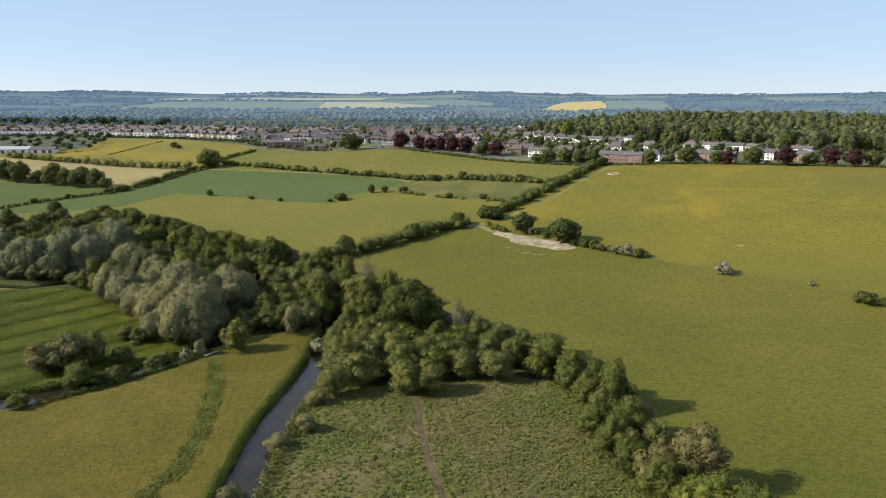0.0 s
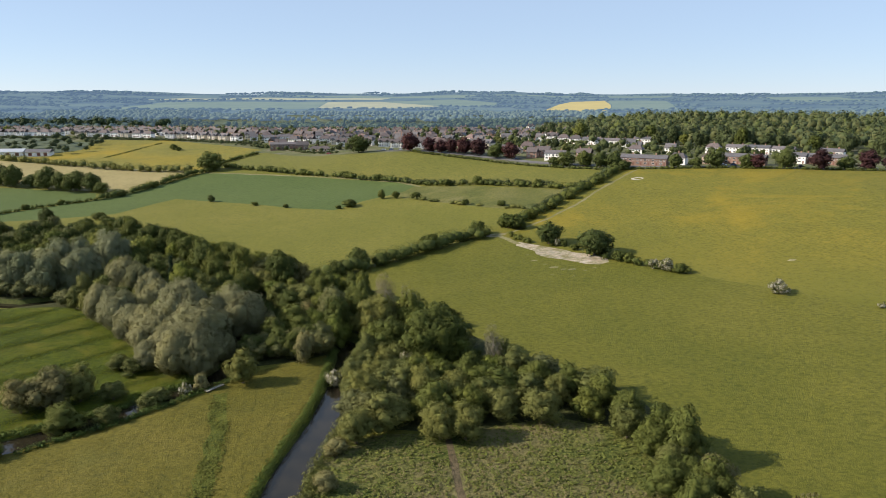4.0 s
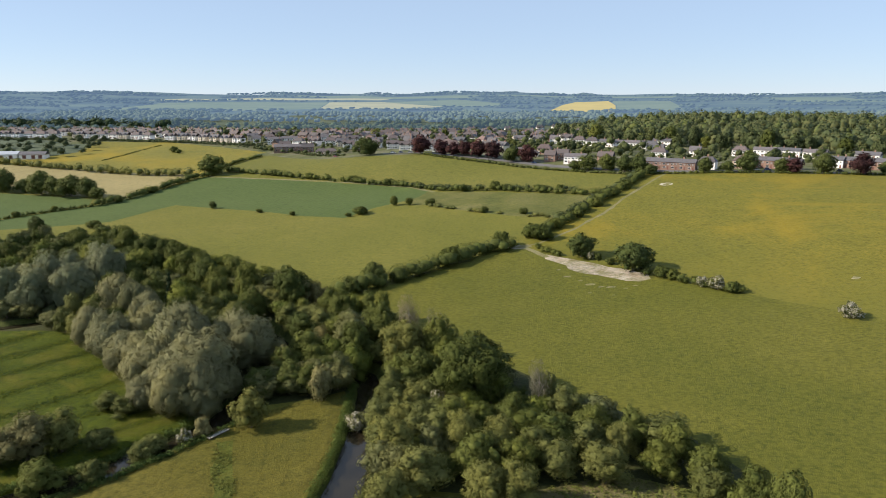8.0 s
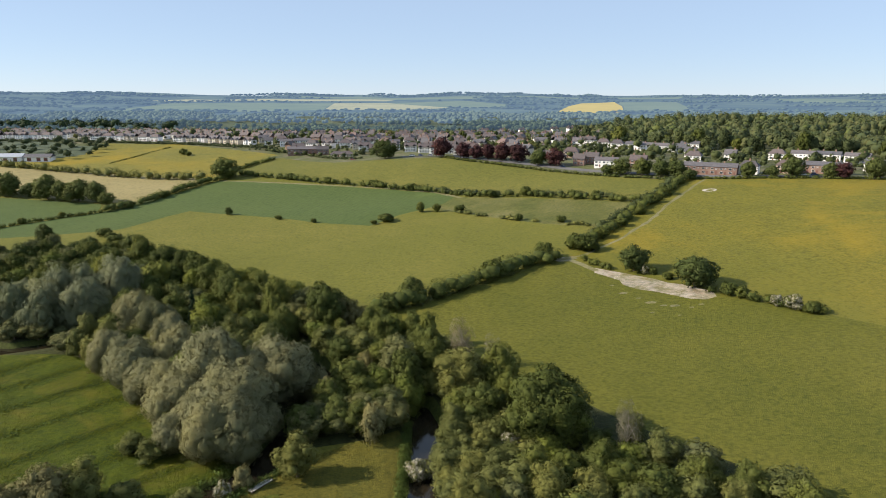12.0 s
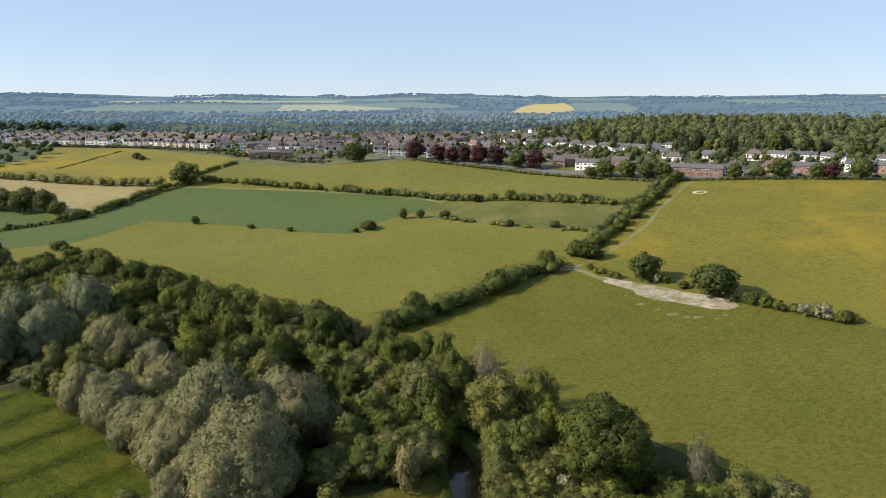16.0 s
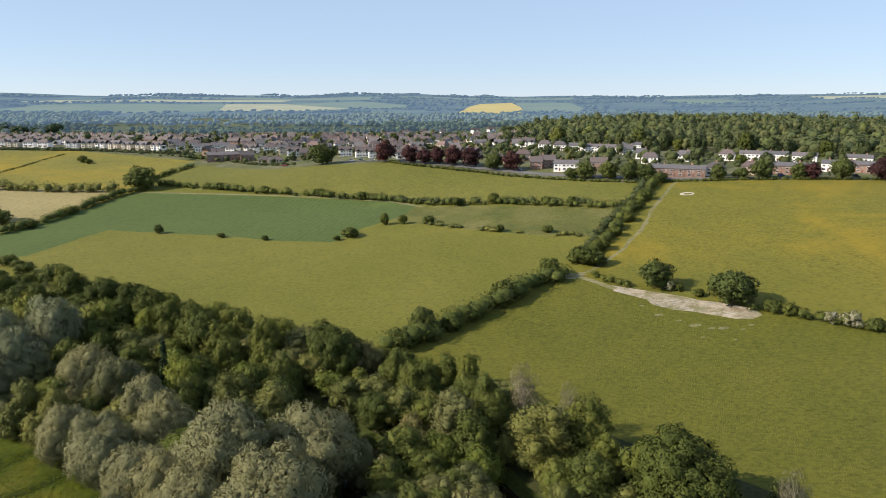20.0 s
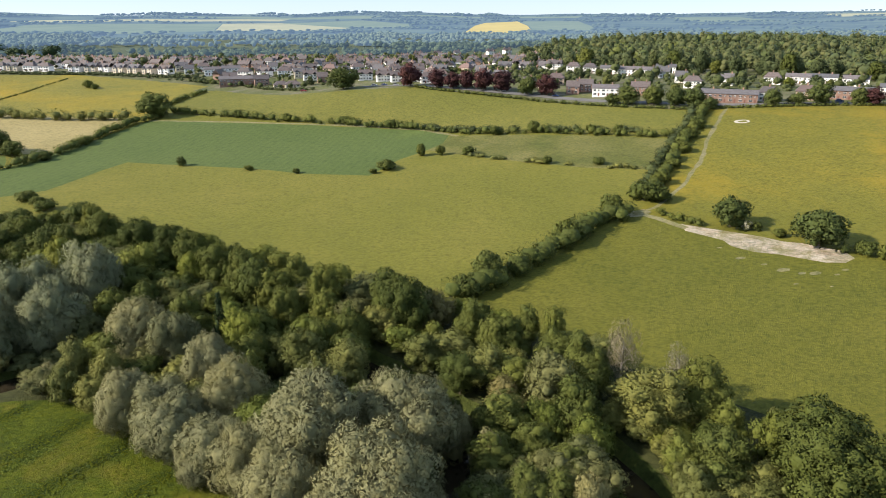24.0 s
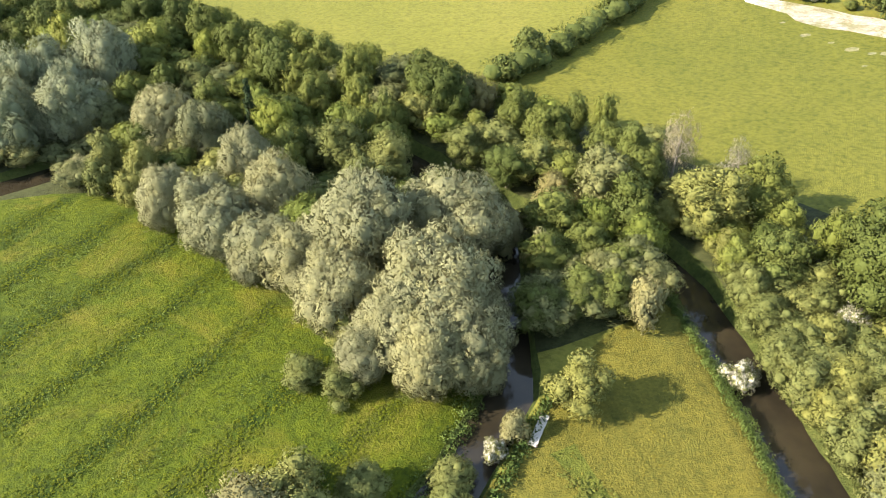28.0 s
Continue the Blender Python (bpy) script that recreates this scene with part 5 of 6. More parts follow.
HOMES = {
    "semi_white": semi("white", "tile", "pair of white rendered houses under a hipped brown tile roof"),
    "semi_gable": semi("white", "tile", "pair of white houses with gabled bays and brown tile roof", 0.0, 3.6),
    "semi_cream": semi("cream", "slate", "pair of cream houses with gabled bays and grey slate roof", 0.0, 3.6),
    "semi_brick": semi("brick", "tile", "pair of red brick houses under a brown tile roof", 0.0),
    "semi_buff": semi("buff", "red", "pair of buff brick houses under a red tile roof"),
    "bungalow": bungalow("cream", "tile", "low cream bungalow with hipped brown roof"),
    "bungalow_brick": bungalow("brick", "red", "low brick bungalow with red tile roof"),
    "terrace": terrace("brick", "slate", "long brick terrace with grey slate roof beside the road", 6),
    "terrace_white": terrace("white", "slate", "white rendered terrace under a grey roof below the wood", 3),
    "gable": gabled("white", "slate", "white detached house with steep gable"),
    "gable_brick": gabled("brick", "tile", "red brick detached house with steep gable"),
}


BUILT = []


def put_house(kind, x, y, turn=0.0, first=False):
    """turn: degrees the front is turned from facing -y."""
    if any((x - a) ** 2 + (y - b) ** 2 < (90 if first else 190) for a, b in BUILT):
        return
    BUILT.append((x, y))
    tagged(copy_thing(HOMES[kind], Matrix.Translation((x, y, gz(x, y) + 0.1)) @ Matrix.Rotation(radians(turn), 4, "Z") @ Matrix.Scale(0.94, 4)), group="houses of the town")


def house_row(kinds, line, pitch, seed, skip=0.05, off=0.0):
    rng = random.Random(seed)
    for (ax, ay), (bx, by) in zip(line, line[1:]):
        n = max(1, int(math.hypot(bx - ax, by - ay) / pitch))
        turn = math.degrees(math.atan2(by - ay, bx - ax))
        for i in range(n):
            if rng.random() > skip:
                k = (i + 0.5) / n
                put_house(rng.choice(kinds), ax + (bx - ax) * k + rng.uniform(-0.6, 0.6), ay + (by - ay) * k + rng.uniform(-1, 1), turn + off + rng.uniform(-2, 2))


MIX = ["semi_white", "semi_gable", "semi_white", "semi_gable", "gable", "semi_white", "semi_gable", "semi_cream", "semi_brick", "semi_buff", "gable", "gable_brick", "bungalow"]
for kind, x, y, turn in (("bungalow", 50, 600, -19), ("gable_brick", 61, 573, -21), ("semi_brick", 70, 577, -22), ("terrace_white", 77, 558, -23), ("gable", 89, 734, -22),
                         ("semi_white", 110, 717, -24), ("semi_white", 119, 702, -24), ("terrace_white", 131, 687, -26), ("terrace_white", 140, 673, -27), ("terrace_white", 153, 665, -28),
                         ("gable", 158, 647, -29), ("gable", 153, 610, -30), ("terrace_white", 181, 692, -30), ("gable", 173, 584, -32), ("terrace", 131, 510, -30),
                         ("semi_white", 153, 505, -33), ("semi_white", 209, 588, -36), ("terrace_white", 227, 586, -37), ("terrace_white", 242, 579, -39), ("terrace_white", 254, 564, -41),
                         ("terrace", 194, 499, -38), ("terrace_white", 233, 505, -42), ("semi_buff", 175, 503, -36), ("bungalow", 120, 808, -23), ("gable", 88, 834, -20),
                         ("semi_cream", 82, 790, -20), ("gable", 85, 897, -20), ("semi_white", 105, 762, -22), ("terrace_white", 43, 994, -17), ("semi_buff", 62, 612, -20),
                         ("bungalow", 44, 619, -19), ("semi_cream", 56, 739, -19), ("semi_white", 30, 773, -16), ("bungalow_brick", 41, 741, -17), ("semi_brick", 98, 554, -25),
                         ("terrace_white", 280, 543, -44), ("terrace", 246, 496, -43), ("semi_white", 142, 572, -30), ("terrace_white", -192, 772, 11), ("terrace_white", -178, 775, 10),
                         ("terrace", -163, 712, 10), ("semi_brick", -146, 705, 9), ("semi_brick", -173, 730, 10), ("semi_brick", -152, 766, 8), ("semi_white", -131, 744, 7),
                         ("gable", -143, 782, 7), ("semi_gable", -110, 757, 5), ("gable_brick", -99, 697, 5), ("bungalow", -130, 686, 8), ("bungalow", -121, 682, 7),
                         ("semi_cream", -117, 731, 6), ("semi_brick", -169, 838, 8), ("semi_brick", -235, 911, 11), ("semi_brick", -249, 914, 12),
                         ("semi_white", -205, 800, 11), ("semi_gable", -120, 799, 5), ("semi_gable", -94, 768, 4), ("semi_brick", -85, 841, 2), ("semi_buff", -76, 822, 2),
                         ("semi_gable", -66, 695, 2), ("semi_gable", -53, 679, 1), ("semi_gable", -43, 667, 0), ("semi_gable", -32, 661, -1), ("semi_white", -23, 645, -2),
                         ("semi_buff", -11, 668, -3), ("semi_cream", -191, 842, 10), ("semi_gable", -109, 714, 5), ("semi_gable", -189, 941, 8), ("semi_buff", -172, 986, 7),
                         ("semi_gable", -107, 877, 3), ("gable", -215, 786, 12), ("semi_cream", -226, 810, 13)):
    put_house(kind, x, y, turn, True)
house_row(["semi_gable", "semi_gable", "semi_cream", "semi_white"], [(-560, 862), (-400, 848), (-300, 824), (-215, 782)], 14.2, 1)
house_row(["semi_brick", "semi_brick", "semi_buff"], [(-262, 850), (-205, 822), (-150, 800)], 14.2, 2)
house_row(["semi_gable", "semi_cream", "semi_brick"], [(-640, 960), (-480, 945), (-370, 915), (-262, 860)], 14.5, 3)
house_row(MIX, [(-760, 1120), (-560, 1100), (-400, 1040), (-250, 930), (-180, 900)], 16, 4, 0.1)
house_row(MIX, [(-190, 860), (-110, 820), (-40, 800)], 15, 5, 0.1)
house_row(MIX, [(-185, 775), (-120, 756), (-84, 742)], 15, 6)
house_row(MIX, [(-120, 880), (-40, 850), (40, 830)], 17, 7, 0.15, 20)
house_row(MIX, [(-180, 990), (-80, 960), (20, 940)], 20, 8, 0.2)
house_row(MIX, [(-90, 715), (-60, 706), (-20, 690), (25, 650), (60, 612)], 15, 9, 0.1)
house_row(["semi_white"], [(-74, 684), (-58, 674), (-38, 664)], 13.5, 10, 0)
house_row(MIX, [(-100, 780), (-30, 760), (40, 700)], 17, 11, 0.15, -12)
house_row(MIX, [(60, 800), (110, 860), (150, 960)], 22, 16, 0.2, 60)
house_row(MIX, [(-20, 1080), (90, 1110), (190, 1140)], 26, 17, 0.2)
house_row(["semi_gable", "semi_white", "semi_cream"], [(-620, 908), (-470, 896), (-360, 868), (-268, 828)], 14.5, 23, 0.08)
house_row(MIX, [(-700, 1040), (-520, 1015), (-390, 970), (-270, 900), (-200, 866)], 15, 24, 0.45)
house_row(MIX, [(-680, 1000), (-500, 980), (-380, 942), (-280, 884)], 15, 25, 0.45)
house_row(MIX, [(60, 900), (110, 880), (170, 850)], 19, 26, 0.2, -10)
# the close-set middle of the town
rng_town = random.Random(21)
for i, (x, y, h, r) in enumerate((a, b, 0, 0) for a in range(-230, 125, 16) for b in range(690, 930, 20)):
    x, y = x + rng_town.uniform(-3, 3), y + rng_town.uniform(-4, 4)
    if not bool(inside(np.array([x]), np.array([y]), [(-235, 800), (-200, 910), (-60, 900), (100, 900), (120, 760), (66, 700), (14, 690), (-78, 715), (-140, 740), (-190, 745)])[0]):
        continue
    put_house(rng_town.choice(MIX), x, y, rng_town.choice((-25, -20, 8, 65, 70)) + rng_town.uniform(-5, 5))
for proto in HOMES.values():
    for o in (*proto.children_recursive, proto):
        bpy.data.objects.remove(o)


def shed(label, w, d, eave, rise, roof, x, y, turn):
    root = tagged(new("farm_shed"), label, "shed")
    bm = bmesh.new()
    box(bm, -w / 2, w / 2, -d / 2, d / 2, -1, eave)
    part("wall", bm, WALLS["white"], root)
    bm = bmesh.new()
    pitched(bm, w, d, eave, rise, 0.0, 0.6)
    part("roof", bm, roof, root)
    for k in (-0.3, 0.05, 0.32):
        bm = bmesh.new()
        box(bm, w * k - 1.6, w * k + 1.6, -d / 2 - 0.1, -d / 2 + 0.05, 0, 3.2)
        part("door", bm, DOOR, root)
    root.matrix_world = Matrix.Translation((x, y, gz(x, y))) @ Matrix.Rotation(radians(turn), 4, "Z")


SHEET = plain("pale_sheet_roof", (0.36, 0.38, 0.41), 0.1, 0.4, 0.5)
shed("long white farm shed with pale sheet roof", 30, 14, 4.2, 2.4, SHEET, -430, 700, 10)
shed("grey-roofed farm shed beside the white one", 22, 12, 4.0, 2.2, ROOFS["slate"], -402, 703, 10)

PAINTS = [plain("car_paint_" + n, c, 0.02, 1, 0.3) for n, c in (("white", (0.75, 0.75, 0.74)), ("silver", (0.4, 0.41, 0.42)), ("black", (0.02, 0.02, 0.022)), ("blue", (0.03, 0.06, 0.16)), ("red", (0.3, 0.02, 0.02)))]
TYRE = plain("tyre_rubber", (0.02, 0.02, 0.02), 0.1)


def car(x, y, turn, paint, tall=1.0):
    root = tagged(new("car"), "small parked car on the roadside" if tall == 1.0 else "white van parked on the roadside", "car", "parked cars")
    bm = bmesh.new()
    box(bm, -2.1, 2.1, -0.85, 0.85, 0.3, 0.85 * tall)
    bmesh.ops.bevel(bm, geom=bm.edges, offset=0.12, segments=2, affect="EDGES")
    part("body", bm, paint, root)
    bm = bmesh.new()
    v = [bm.verts.new(p) for p in ((-1.7, -0.78, 0.83 * tall), (1.1, -0.78, 0.83 * tall), (1.1, 0.78, 0.83 * tall), (-1.7, 0.78, 0.83 * tall), (-1.3, -0.65, 1.42 * tall), (0.4, -0.65, 1.42 * tall), (0.4, 0.65, 1.42 * tall), (-1.3, 0.65, 1.42 * tall))]
    for q in ((0, 1, 5, 4), (1, 2, 6, 5), (2, 3, 7, 6), (3, 0, 4, 7), (3, 2, 1, 0)):
        bm.faces.new([v[i] for i in q])
    part("glazing", bm, GLASS, root)
    bm = bmesh.new()
    box(bm, -1.32, 0.42, -0.67, 0.67, 1.40 * tall, 1.47 * tall)
    part("roof", bm, paint, root)
    for wx in (-1.3, 1.3):
        for wy in (-0.8, 0.8):
            bm = bmesh.new()
            tube(bm, (wx, wy - 0.1, 0.32), (wx, wy + 0.1, 0.32), 0.32, 0.32, 12)
            bmesh.ops.holes_fill(bm, edges=bm.edges)
            wheel = part("wheel", bm, TYRE, root)
            bm = bmesh.new()
            s = 0.11 if wy > 0 else -0.11
            tube(bm, (wx, wy + s, 0.32), (wx, wy + s * 1.15, 0.32), 0.2, 0.17, 10)
            bmesh.ops.holes_fill(bm, edges=bm.edges)
            part("rim", bm, PAINTS[1], wheel, "silver wheel rim")
    root.matrix_world = Matrix.Translation((x, y, gz(x, y) + 0.13)) @ Matrix.Rotation(radians(turn), 4, "Z")


for i, (x, y) in enumerate(((-62, 644), (-55, 642), (-47, 639), (-40, 637), (118, 511), (178, 489), (184, 487), (192, 484), (215, 476), (222, 474), (262, 462), (48, 568), (20, 592), (-112, 650))):
    car(x, y, -20 if x > 100 else -35 if x > -20 else -12, PAINTS[(i * 3) % 5], 1.3 if i in (6, 9) else 1.0)


# ---- town trees, the wood on the hill, the far valley ----
def crowd(name, spots, mat, label, cat, quads, size, seed, dome=0.0):
    """Many far crowns in one object; spots: x, y, height, radius."""
    rng = np.random.default_rng(seed)
    s = np.array(spots)
    z = ground(s[:, 0], s[:, 1])
    models = []
    for j in range(6):
        lb = lobes_of(rng, "far")
        models.append(lb)
    vs, fs, off = [], [], 0
    pick = np.repeat(np.arange(len(s)), quads)
    n = len(pick)
    m = rng.integers(0, 6, len(s))[pick]
    l = rng.integers(0, min(len(q) for q in models), n)
    lb = np.stack([q[:min(len(w) for w in models)] for q in models])[m, l]
    d = rng.normal(0, 1, (n, 3))
    d[:, 2] = np.abs(d[:, 2]) * 0.8 + d[:, 2] * 0.2
    d /= np.linalg.norm(d, axis=1)[:, None]
    R, Hh = s[pick, 3], s[pick, 2]
    c = np.c_[lb[:, 0] * R, lb[:, 1] * R, lb[:, 2] * Hh]
    p = c + d * np.c_[lb[:, 3] * R, lb[:, 3] * R, lb[:, 4] * Hh] * rng.uniform(0.8, 1.1, (n, 1)) + np.c_[s[pick, 0], s[pick, 1], z[pick]]
    up = (p - np.c_[s[pick, 0], s[pick, 1], z[pick] + Hh * 0.45]) / np.c_[R, R, Hh * 0.5]
    v, f, nv = flakes(rng, p, unit(d * 0.4 + unit(up)), d * 0.55 + unit(up) * 0.6, 1.0, 1.1, 0.25, 0.0, 0.2)
    cen = np.repeat(p, 3, axis=0)
    v = cen + (v - cen) * (size * np.repeat(R, 3) / 5.0)[:, None]
    if dome:           # the closed body of each crown
        q, tri = hull_of(22)
        b = q[None] * (dome * rng.uniform(0.72, 1.12, (len(s), len(q), 1))) * np.c_[s[:, 3], s[:, 3], s[:, 2] * 0.42][:, None] + np.c_[s[:, 0], s[:, 1], z + s[:, 2] * 0.56][:, None]
        f = np.concatenate([f, (tri[None] + (np.arange(len(s)) * len(q))[:, None, None]).reshape(-1, 3) + len(v)])
        v = np.concatenate([v, b.reshape(-1, 3)])
        nv = np.concatenate([nv, np.tile(q, (len(s), 1))])
    return tagged(new(name, mesh_np(name, v, f, mat, normals=nv)), label, cat, kind="stuff")


def scatter(poly, gap, h, r, seed, jitter=0.45):
    rng = np.random.default_rng(seed)
    xs, ys = [p[0] for p in poly], [p[1] for p in poly]
    gx, gy = np.meshgrid(np.arange(min(xs), max(xs), gap), np.arange(min(ys), max(ys), gap))
    gx, gy = gx.ravel() + rng.uniform(-jitter, jitter, gx.size) * gap, gy.ravel() + rng.uniform(-jitter, jitter, gx.size) * gap
    k = inside(gx, gy, poly)
    gx, gy = gx[k], gy[k]
    s = rng.uniform(0.75, 1.2, len(gx))
    return np.c_[gx, gy, h * s * rng.uniform(0.85, 1.15, len(gx)), r * s].tolist()


WOOD = [(92, 806), (133, 748), (172, 706), (224, 656), (312, 582), (440, 536), (700, 500), (900, 800), (700, 1200), (250, 1200), (140, 1000)]
wood = [(x, y, h * (0.7 + 0.5 * (int(x * 7 + y * 13) % 10) / 10) * min(1.0, 0.55 + (x - 90) / 260) * (1 + 0.12 * math.sin(x / 45 + y / 80)), r * (0.8 + 0.35 * (int(x * 3 + y * 5) % 7) / 7)) for x, y, h, r in scatter(WOOD, 12.0, 14, 6.8, 31, 0.5)]
crowd("woodland", wood, L["stand"], "dense mixed green wood covering the hill", "woods", 170, 1.05, 40, 0.70)
rim = [(x, y, h * 1.1, r) for x, y, h, r in scatter([(92, 800), (133, 742), (172, 700), (224, 650), (312, 574), (440, 528), (446, 540), (316, 588), (228, 664), (176, 712), (138, 752), (97, 808)], 11, 13, 6, 33)]
put_tree([make_tree("wood_edge_tree", k, "oak", 6, 11, 1800, (0.7, 0.8, 1.0), "full-crowned green tree at the edge of the wood", seed=300 + j) for j, k in enumerate(("wood", "wood", "green", "wood"))], rim, "trees at the wood's edge", (6.0, 11.0))

town_trees = []
shrubs = scatter([(-560, 852), (-400, 838), (-300, 814), (-205, 770), (-186, 718), (-234, 756), (-317, 810), (-400, 820)], 8, 2.4, 2.4, 34)
crowd("garden_shrubs", shrubs, L["town"], "dark shrubs and low trees in the back gardens", "shrubs", 60, 1.1, 35, 0.66)
for poly, gap in (([(-240, 790), (-200, 722), (-150, 680), (-104, 662), (-60, 690), (-90, 740), (-180, 800)], 13), ([(-560, 872), (-400, 858), (-300, 835), (-215, 795), (-150, 812), (-250, 880), (-380, 930), (-620, 975)], 12),
                  ([(-180, 900), (-60, 830), (40, 800), (80, 760), (100, 900), (60, 1100), (-200, 1050)], 9),
                  ([(-180, 780), (-120, 765), (-80, 735), (-60, 700), (20, 680), (60, 640), (75, 720), (20, 780), (-60, 800)], 8.5),
                  ([(0, 650), (60, 595), (90, 570), (150, 530), (260, 505), (340, 490), (330, 560), (220, 610), (150, 690), (110, 730), (70, 700)], 12.5)):
    town_trees += [t for t in scatter(poly, gap, 5.0, 3.2, int(gap * 7 + len(town_trees)))]
for poly, gap in (([(-600, 880), (-400, 866), (-260, 822), (-120, 780), (0, 720), (60, 660), (110, 740), (120, 900), (-180, 1000), (-640, 1080)], 21), ([(70, 600), (150, 540), (300, 510), (300, 560), (190, 640), (120, 730)], 26)):
    town_trees += scatter(poly, gap, 9.0, 4.8, int(gap * 11))
rng = random.Random(5)
rng.shuffle(town_trees)
near, rest = town_trees[:190], town_trees[190:]
put_tree([make_tree("garden_tree", k, "tree", 4, 7, 620, (0.7, 0.8, 0.7), "green garden tree between the houses", seed=320 + j) for j, k in enumerate(("town", "green", "town", "olive", "spring", "town", "olive"))], near, "garden trees", (4.0, 7.0))
if rest:
    crowd("garden_trees", rest, L["town"], "dark green garden trees among the houses", "trees", 70, 1.25, 50, 0.68)
crowd("tree_belt", scatter([(-440, 716), (-372, 712), (-350, 742), (-380, 820), (-470, 835), (-520, 760)], 19, 8, 5, 51) + scatter([(-560, 690), (-440, 700), (-470, 740), (-600, 740)], 13, 9, 6, 52),
      L["town"], "dark trees and shrubs between the sheds and the houses", "trees", 180, 0.85, 53, 0.64)
crowd("tree_belt", scatter([(-900, 1180), (-560, 1160), (-430, 1100), (-440, 1150), (-600, 1230), (-920, 1260)], 16, 17, 9, 54), L["conifer"], "tall dark trees behind the town", "trees", 110, 1.0, 55, 0.66)

# far valley: tree belts and hedgerows between meadows
valley_spots = [q for q in scatter([(-420, 1010), (-150, 1000), (60, 1110), (260, 1210), (700, 1210), (1000, 1000), (1900, 2000), (900, 2300), (-900, 2300), (-1900, 1900), (-900, 1270), (-600, 1240)], 17, 9, 6, 59, 0.9) if math.sin(q[0] / 190 + 1.4 * math.sin(q[1] / 160)) + math.sin(q[1] / 75 + q[0] / 330) + 0.5 * math.sin(q[0] / 47) > 0.35]
valley_spots = [(x, y, h * (0.7 + 0.6 * abs(math.sin(x * 12.9 + y * 7.3))), r * (0.6 + 0.9 * abs(math.sin(x * 3.7 + y * 9.1)))) for x, y, h, r in valley_spots]
rng2 = np.random.default_rng(60)
for i in range(150):
    a, dist_ = rng2.uniform(-0.72, 0.72), rng2.uniform(1150, 2350)
    cx, cy = math.sin(a) * dist_, math.cos(a) * dist_
    length, n = rng2.uniform(60, 240), rng2.integers(10, 26)
    turn = rng2.normal(0, 0.35)
    for _ in range(n):
        k = rng2.uniform(-0.5, 0.5) * length
        valley_spots.append((cx + math.cos(turn) * k + rng2.normal(0, 9), cy + math.sin(turn) * k + rng2.normal(0, 9), rng2.uniform(7, 15), rng2.uniform(4, 8)))
crowd("valley_trees", [q for q in valley_spots if q[1] < 1450], L["valley"], "tree belts and hedgerows beyond the town with a faint haze glow", "trees", 60, 1.25, 61, 0.74)
crowd("backdrop_trees", [q for q in valley_spots if q[1] >= 1450], L["valley_far"], "tree belts along the far valley with haze glow in the material", "trees", 8, 1.7, 63, 0.85)["kind"] = "structure"
hill_spots = []
for i in range(170):
    a, dist_ = rng2.uniform(-0.8, 0.8), rng2.uniform(2450, 4700)
    cx, cy = math.sin(a) * dist_, math.cos(a) * dist_
    length, n = rng2.uniform(150, 600), rng2.integers(8, 22)
    if any(bool(inside(np.array([cx]), np.array([cy]), o)[0]) for n_, o in REGIONS[-11:] if n_ in ("yellow", "pale")):
        continue
    for _ in range(n * 2):
        k = rng2.uniform(-0.5, 0.5) * length
        hill_spots.append((cx + k, cy + rng2.normal(0, 16), rng2.uniform(6, 12), rng2.uniform(8, 16)))
for i in range(26):      # woods along the crests
    a, dist_ = rng2.uniform(-0.72, 0.72), rng2.uniform(4250, 4720)
    length = rng2.uniform(120, 520)
    for _ in range(int(length / 9)):
        k = rng2.uniform(-0.5, 0.5) * length
        hill_spots.append((math.sin(a) * dist_ + k, math.cos(a) * dist_ + rng2.normal(0, 12), rng2.uniform(12, 22) * (1 - abs(k) / length), rng2.uniform(12, 18)))
hs = np.array(hill_spots)
clear = ~np.any([inside(hs[:, 0], hs[:, 1], o) for n_, o in REGIONS[-11:] if n_ in ("yellow", "pale", "crop") and o[0][1] > 2000], axis=0)
hill_spots = hs[clear].tolist()
crowd("backdrop_trees", hill_spots, L["hills"], "tree lines on the far hills with haze glow in the material", "trees", 3, 1.3, 62, 0.85)["kind"] = "structure"


# ---- small things by the river ----
WOODEN = plain("weathered_planks", (0.36, 0.33, 0.28), 0.2, 3.0, 0.85, relief=0.5)


def footbridge(x, y, turn, length=6.0, width=1.3):
    root = tagged(new("footbridge"), "weathered grey plank footbridge over a ditch", "bridge")
    z = 0.75
    for s in (-1, 1):
        bm = bmesh.new()
        box(bm, -length / 2, length / 2, s * width * 0.36 - 0.09, s * width * 0.36 + 0.09, z - 0.32, z - 0.06)
        part("beam", bm, M["bark"], root)
    n = int(length / 0.24)
    for i in range(n):
        bm = bmesh.new()
        k = random.uniform(-0.04, 0.04)
        box(bm, -length / 2 + i * 0.24, -length / 2 + i * 0.24 + 0.21, -width / 2 + k, width / 2 + k, z - 0.06, z + random.uniform(-0.012, 0.012))
        part("plank", bm, WOODEN, root)
    for s in (-1, 1):
        for k in (-0.46, 0.46):
            bm = bmesh.new()
            box(bm, length * k - 0.07, length * k + 0.07, s * width * 0.5 - 0.07, s * width * 0.5 + 0.07, -0.6, z + 0.25)
            part("post", bm, M["bark"], root)
    root.matrix_world = Matrix.Translation((x, y, gz(x, y) - 0.35)) @ Matrix.Rotation(radians(turn), 4, "Z")


footbridge(-73.6, 208.4, 57)


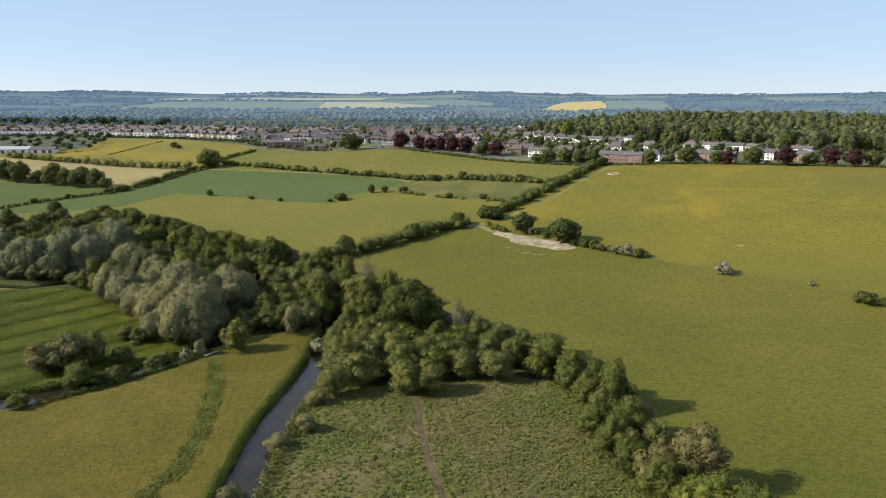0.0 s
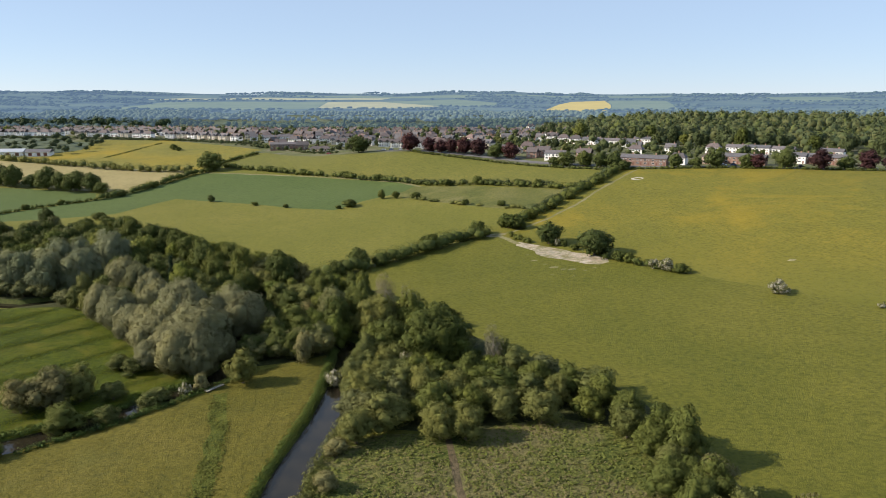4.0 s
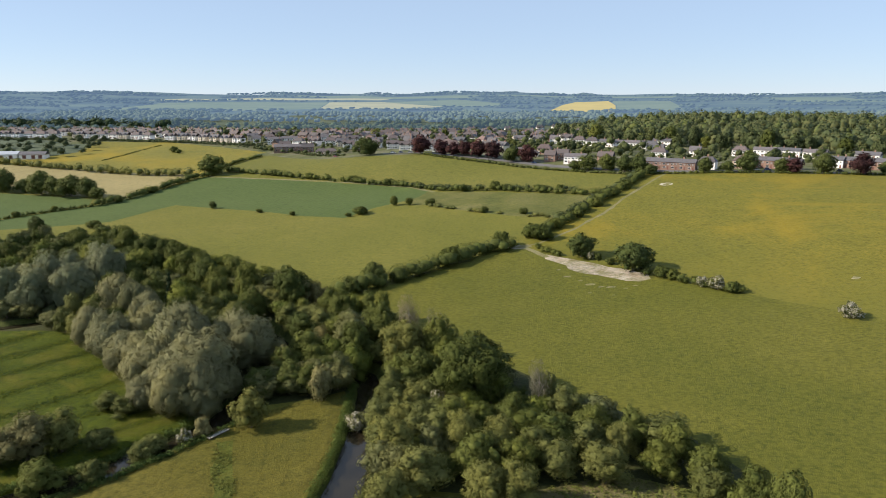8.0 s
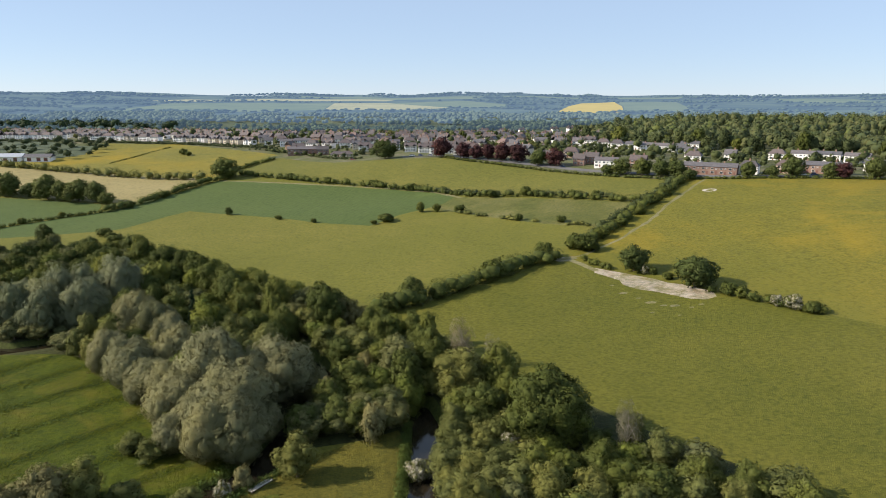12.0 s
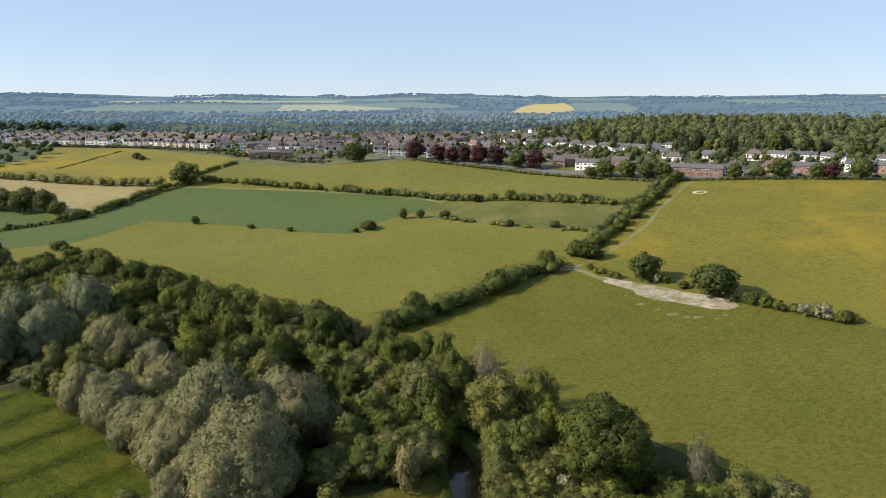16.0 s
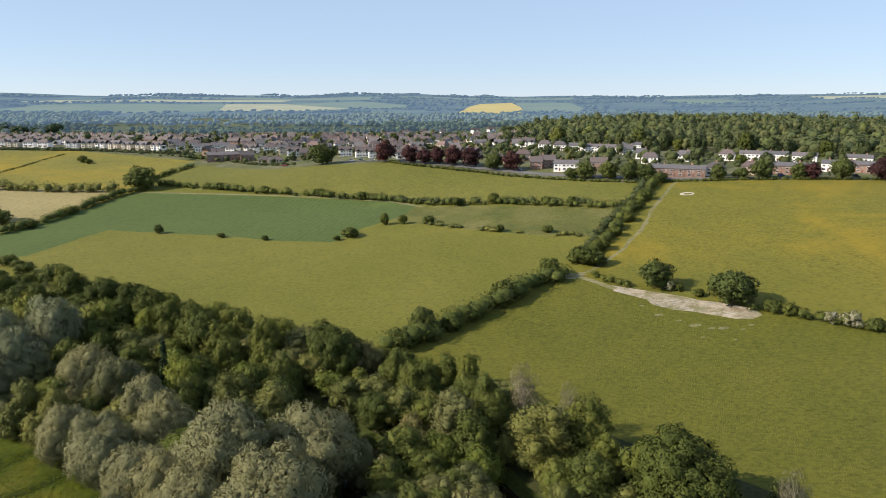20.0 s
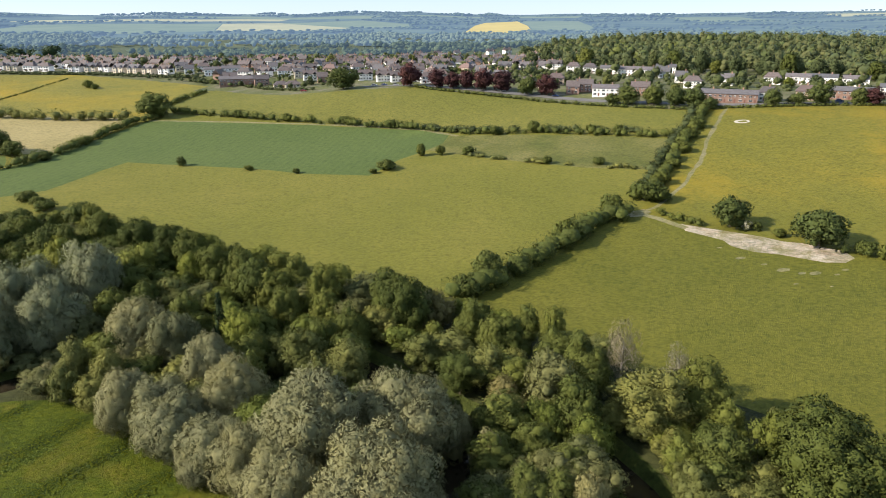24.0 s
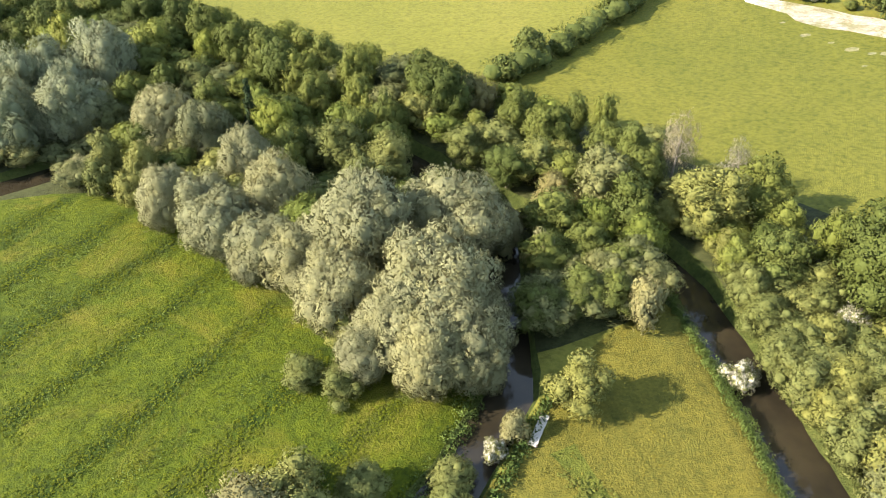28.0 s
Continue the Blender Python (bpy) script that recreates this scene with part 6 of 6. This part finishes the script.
def log(x, y, turn, length):
    bm = bmesh.new()
    tube(bm, (-length / 2, 0, 0.5), (0, 0.3, 0.42), 0.34, 0.28, 9)
    tube(bm, (0, 0.3, 0.42), (length / 2, 0, 0.6), 0.28, 0.14, 9)
    tube(bm, (length * 0.2, 0.2, 0.5), (length * 0.4, 1.4, 0.9), 0.12, 0.05, 6)
    tube(bm, (0, 0.3, 0.4), (length * 0.12, -1.1, 0.8), 0.11, 0.04, 6)
    me = bpy.data.meshes.new("fallen_log")
    bm.to_mesh(me)
    bm.free()
    me.materials.append(M["bark"])
    ob = tagged(new("fallen_log", me), "fallen bleached trunk lying at the willows' foot", "log")
    ob.matrix_world = Matrix.Translation((x, y, gz(x, y) - 0.15)) @ Matrix.Rotation(radians(turn), 4, "Z")


log(-109, 247, 15, 8.5)


def tufts(name, poly, count, h, w, mat, label, seed, clump=0.0, blades=5, drained=False):
    """Tussocks of grass or nettles: a few broad, leaning blades each."""
    rng = np.random.default_rng(seed)
    xs, ys = [p[0] for p in poly], [p[1] for p in poly]
    x, y = rng.uniform(min(xs), max(xs), count * 4), rng.uniform(min(ys), max(ys), count * 4)
    if drained:        # thick in the drains, thin on the ridges between
        u = np.abs(((0.743 * x - 0.669 * y + 275.4) / 15.2 + 20.5) % 1 - 0.5) * 15.2
        near_drain = rng.uniform(0, 1, len(x)) < np.clip(1.15 - u / 3.5, 0.14, 1)
        x, y = x[near_drain], y[near_drain]
    k = inside(x, y, poly) & (along(x, y, [(-8, 181), (-7, 172), (-5.5, 157), (-3, 142), (0, 128), (4, 100)]) > 1.2) & (along(x, y, RIVER) > RIVER_W + 1) & (along(x, y, SIDE) > SIDE_W + 1)
    if clump:
        k &= (np.sin(x * clump + 1.3 * np.sin(y * clump * 0.7)) + np.sin(y * clump * 1.3 + x * clump * 0.4) + rng.normal(0, 0.7, len(x))) > 0.2
    x, y = x[k][:count], y[k][:count]
    n = len(x)
    big = np.repeat(rng.uniform(0.6, 1.4, n), blades)[:, None]
    out = unit(rng.normal(0, 1, (n * blades, 3)) * [1, 1, 0.3] + [0, 0, 0.9])
    p = np.repeat(np.c_[x, y, ground(x, y)], blades, 0) + out * big * [w, w, h]
    p[:, 2] += h * 0.1
    v, f, nv = flakes(rng, p, out + [0, 0, 0.6], out * 0.35 + [0, 0, 0.9], w * 1.1, max(h, w) * 1.2, 0.25, 0.3, 0.15)
    return tagged(new(name, mesh_np(name, v, f, mat, normals=nv)), label, "grass", kind="stuff")


L["tuft_green"] = leaf("meadow_tussocks", (0.112, 0.128, 0.008), 0.3, trans=0.3)
L["tuft_dry"] = leaf("dry_tussocks", (0.200, 0.172, 0.075), 0.25, trans=0.3)
L["tuft_rough"] = leaf("nettle_tussocks", (0.135, 0.148, 0.036), 0.35, trans=0.3)
L["nettle"] = leaf("nettle_leaves", (0.100, 0.112, 0.026), 0.25, trans=0.3)
L["tuft_hay"] = leaf("hay_tussocks", (0.142, 0.123, 0.021), 0.25, trans=0.3)
tufts("grass_tussocks", [(-160, 281), (-143, 273), (-131, 264), (-113, 243), (-104, 228), (-90, 214), (-92, 200), (-114, 184), (-200, 160), (-230, 260)], 24000, 0.20, 0.17, L["tuft_green"], "coarse green tussocks in the wet meadow", 71, drained=True)
ROUGH = [(-36, 177), (-23, 181), (-7, 181), (19, 188), (33, 181), (41, 160), (45, 130), (49, 95), (50, 10), (-30, 10), (-36, 95), (-38, 137), (-38, 162)]
tufts("grass_tussocks", ROUGH, 11000, 0.42, 0.42, L["tuft_rough"], "rank grass and nettles in the rough pasture", 72)
tufts("dry_grass", ROUGH, 5000, 0.34, 0.32, L["tuft_dry"], "dry straw-coloured grass in the rough pasture", 73, 0.07)
tufts("nettle_patch", strip([(-71, 205), (-66, 188), (-62, 171), (-59, 150), (-59, 139), (-62, 125), (-68, 100), (-80, 60)], 2.8), 4600, 0.32, 0.24, L["nettle"], "dark nettles along the old track", 74, 0.5)
tufts("dry_grass", [(-72, 209), (-58, 225), (-46, 232), (-43, 205), (-44, 190), (-48, 161), (-48, 120), (-44, 60), (-120, 60), (-150, 150), (-112, 173), (-84, 200)], 4500, 0.14, 0.20, L["tuft_hay"], "thin yellowing tussocks in the hay meadow", 75)
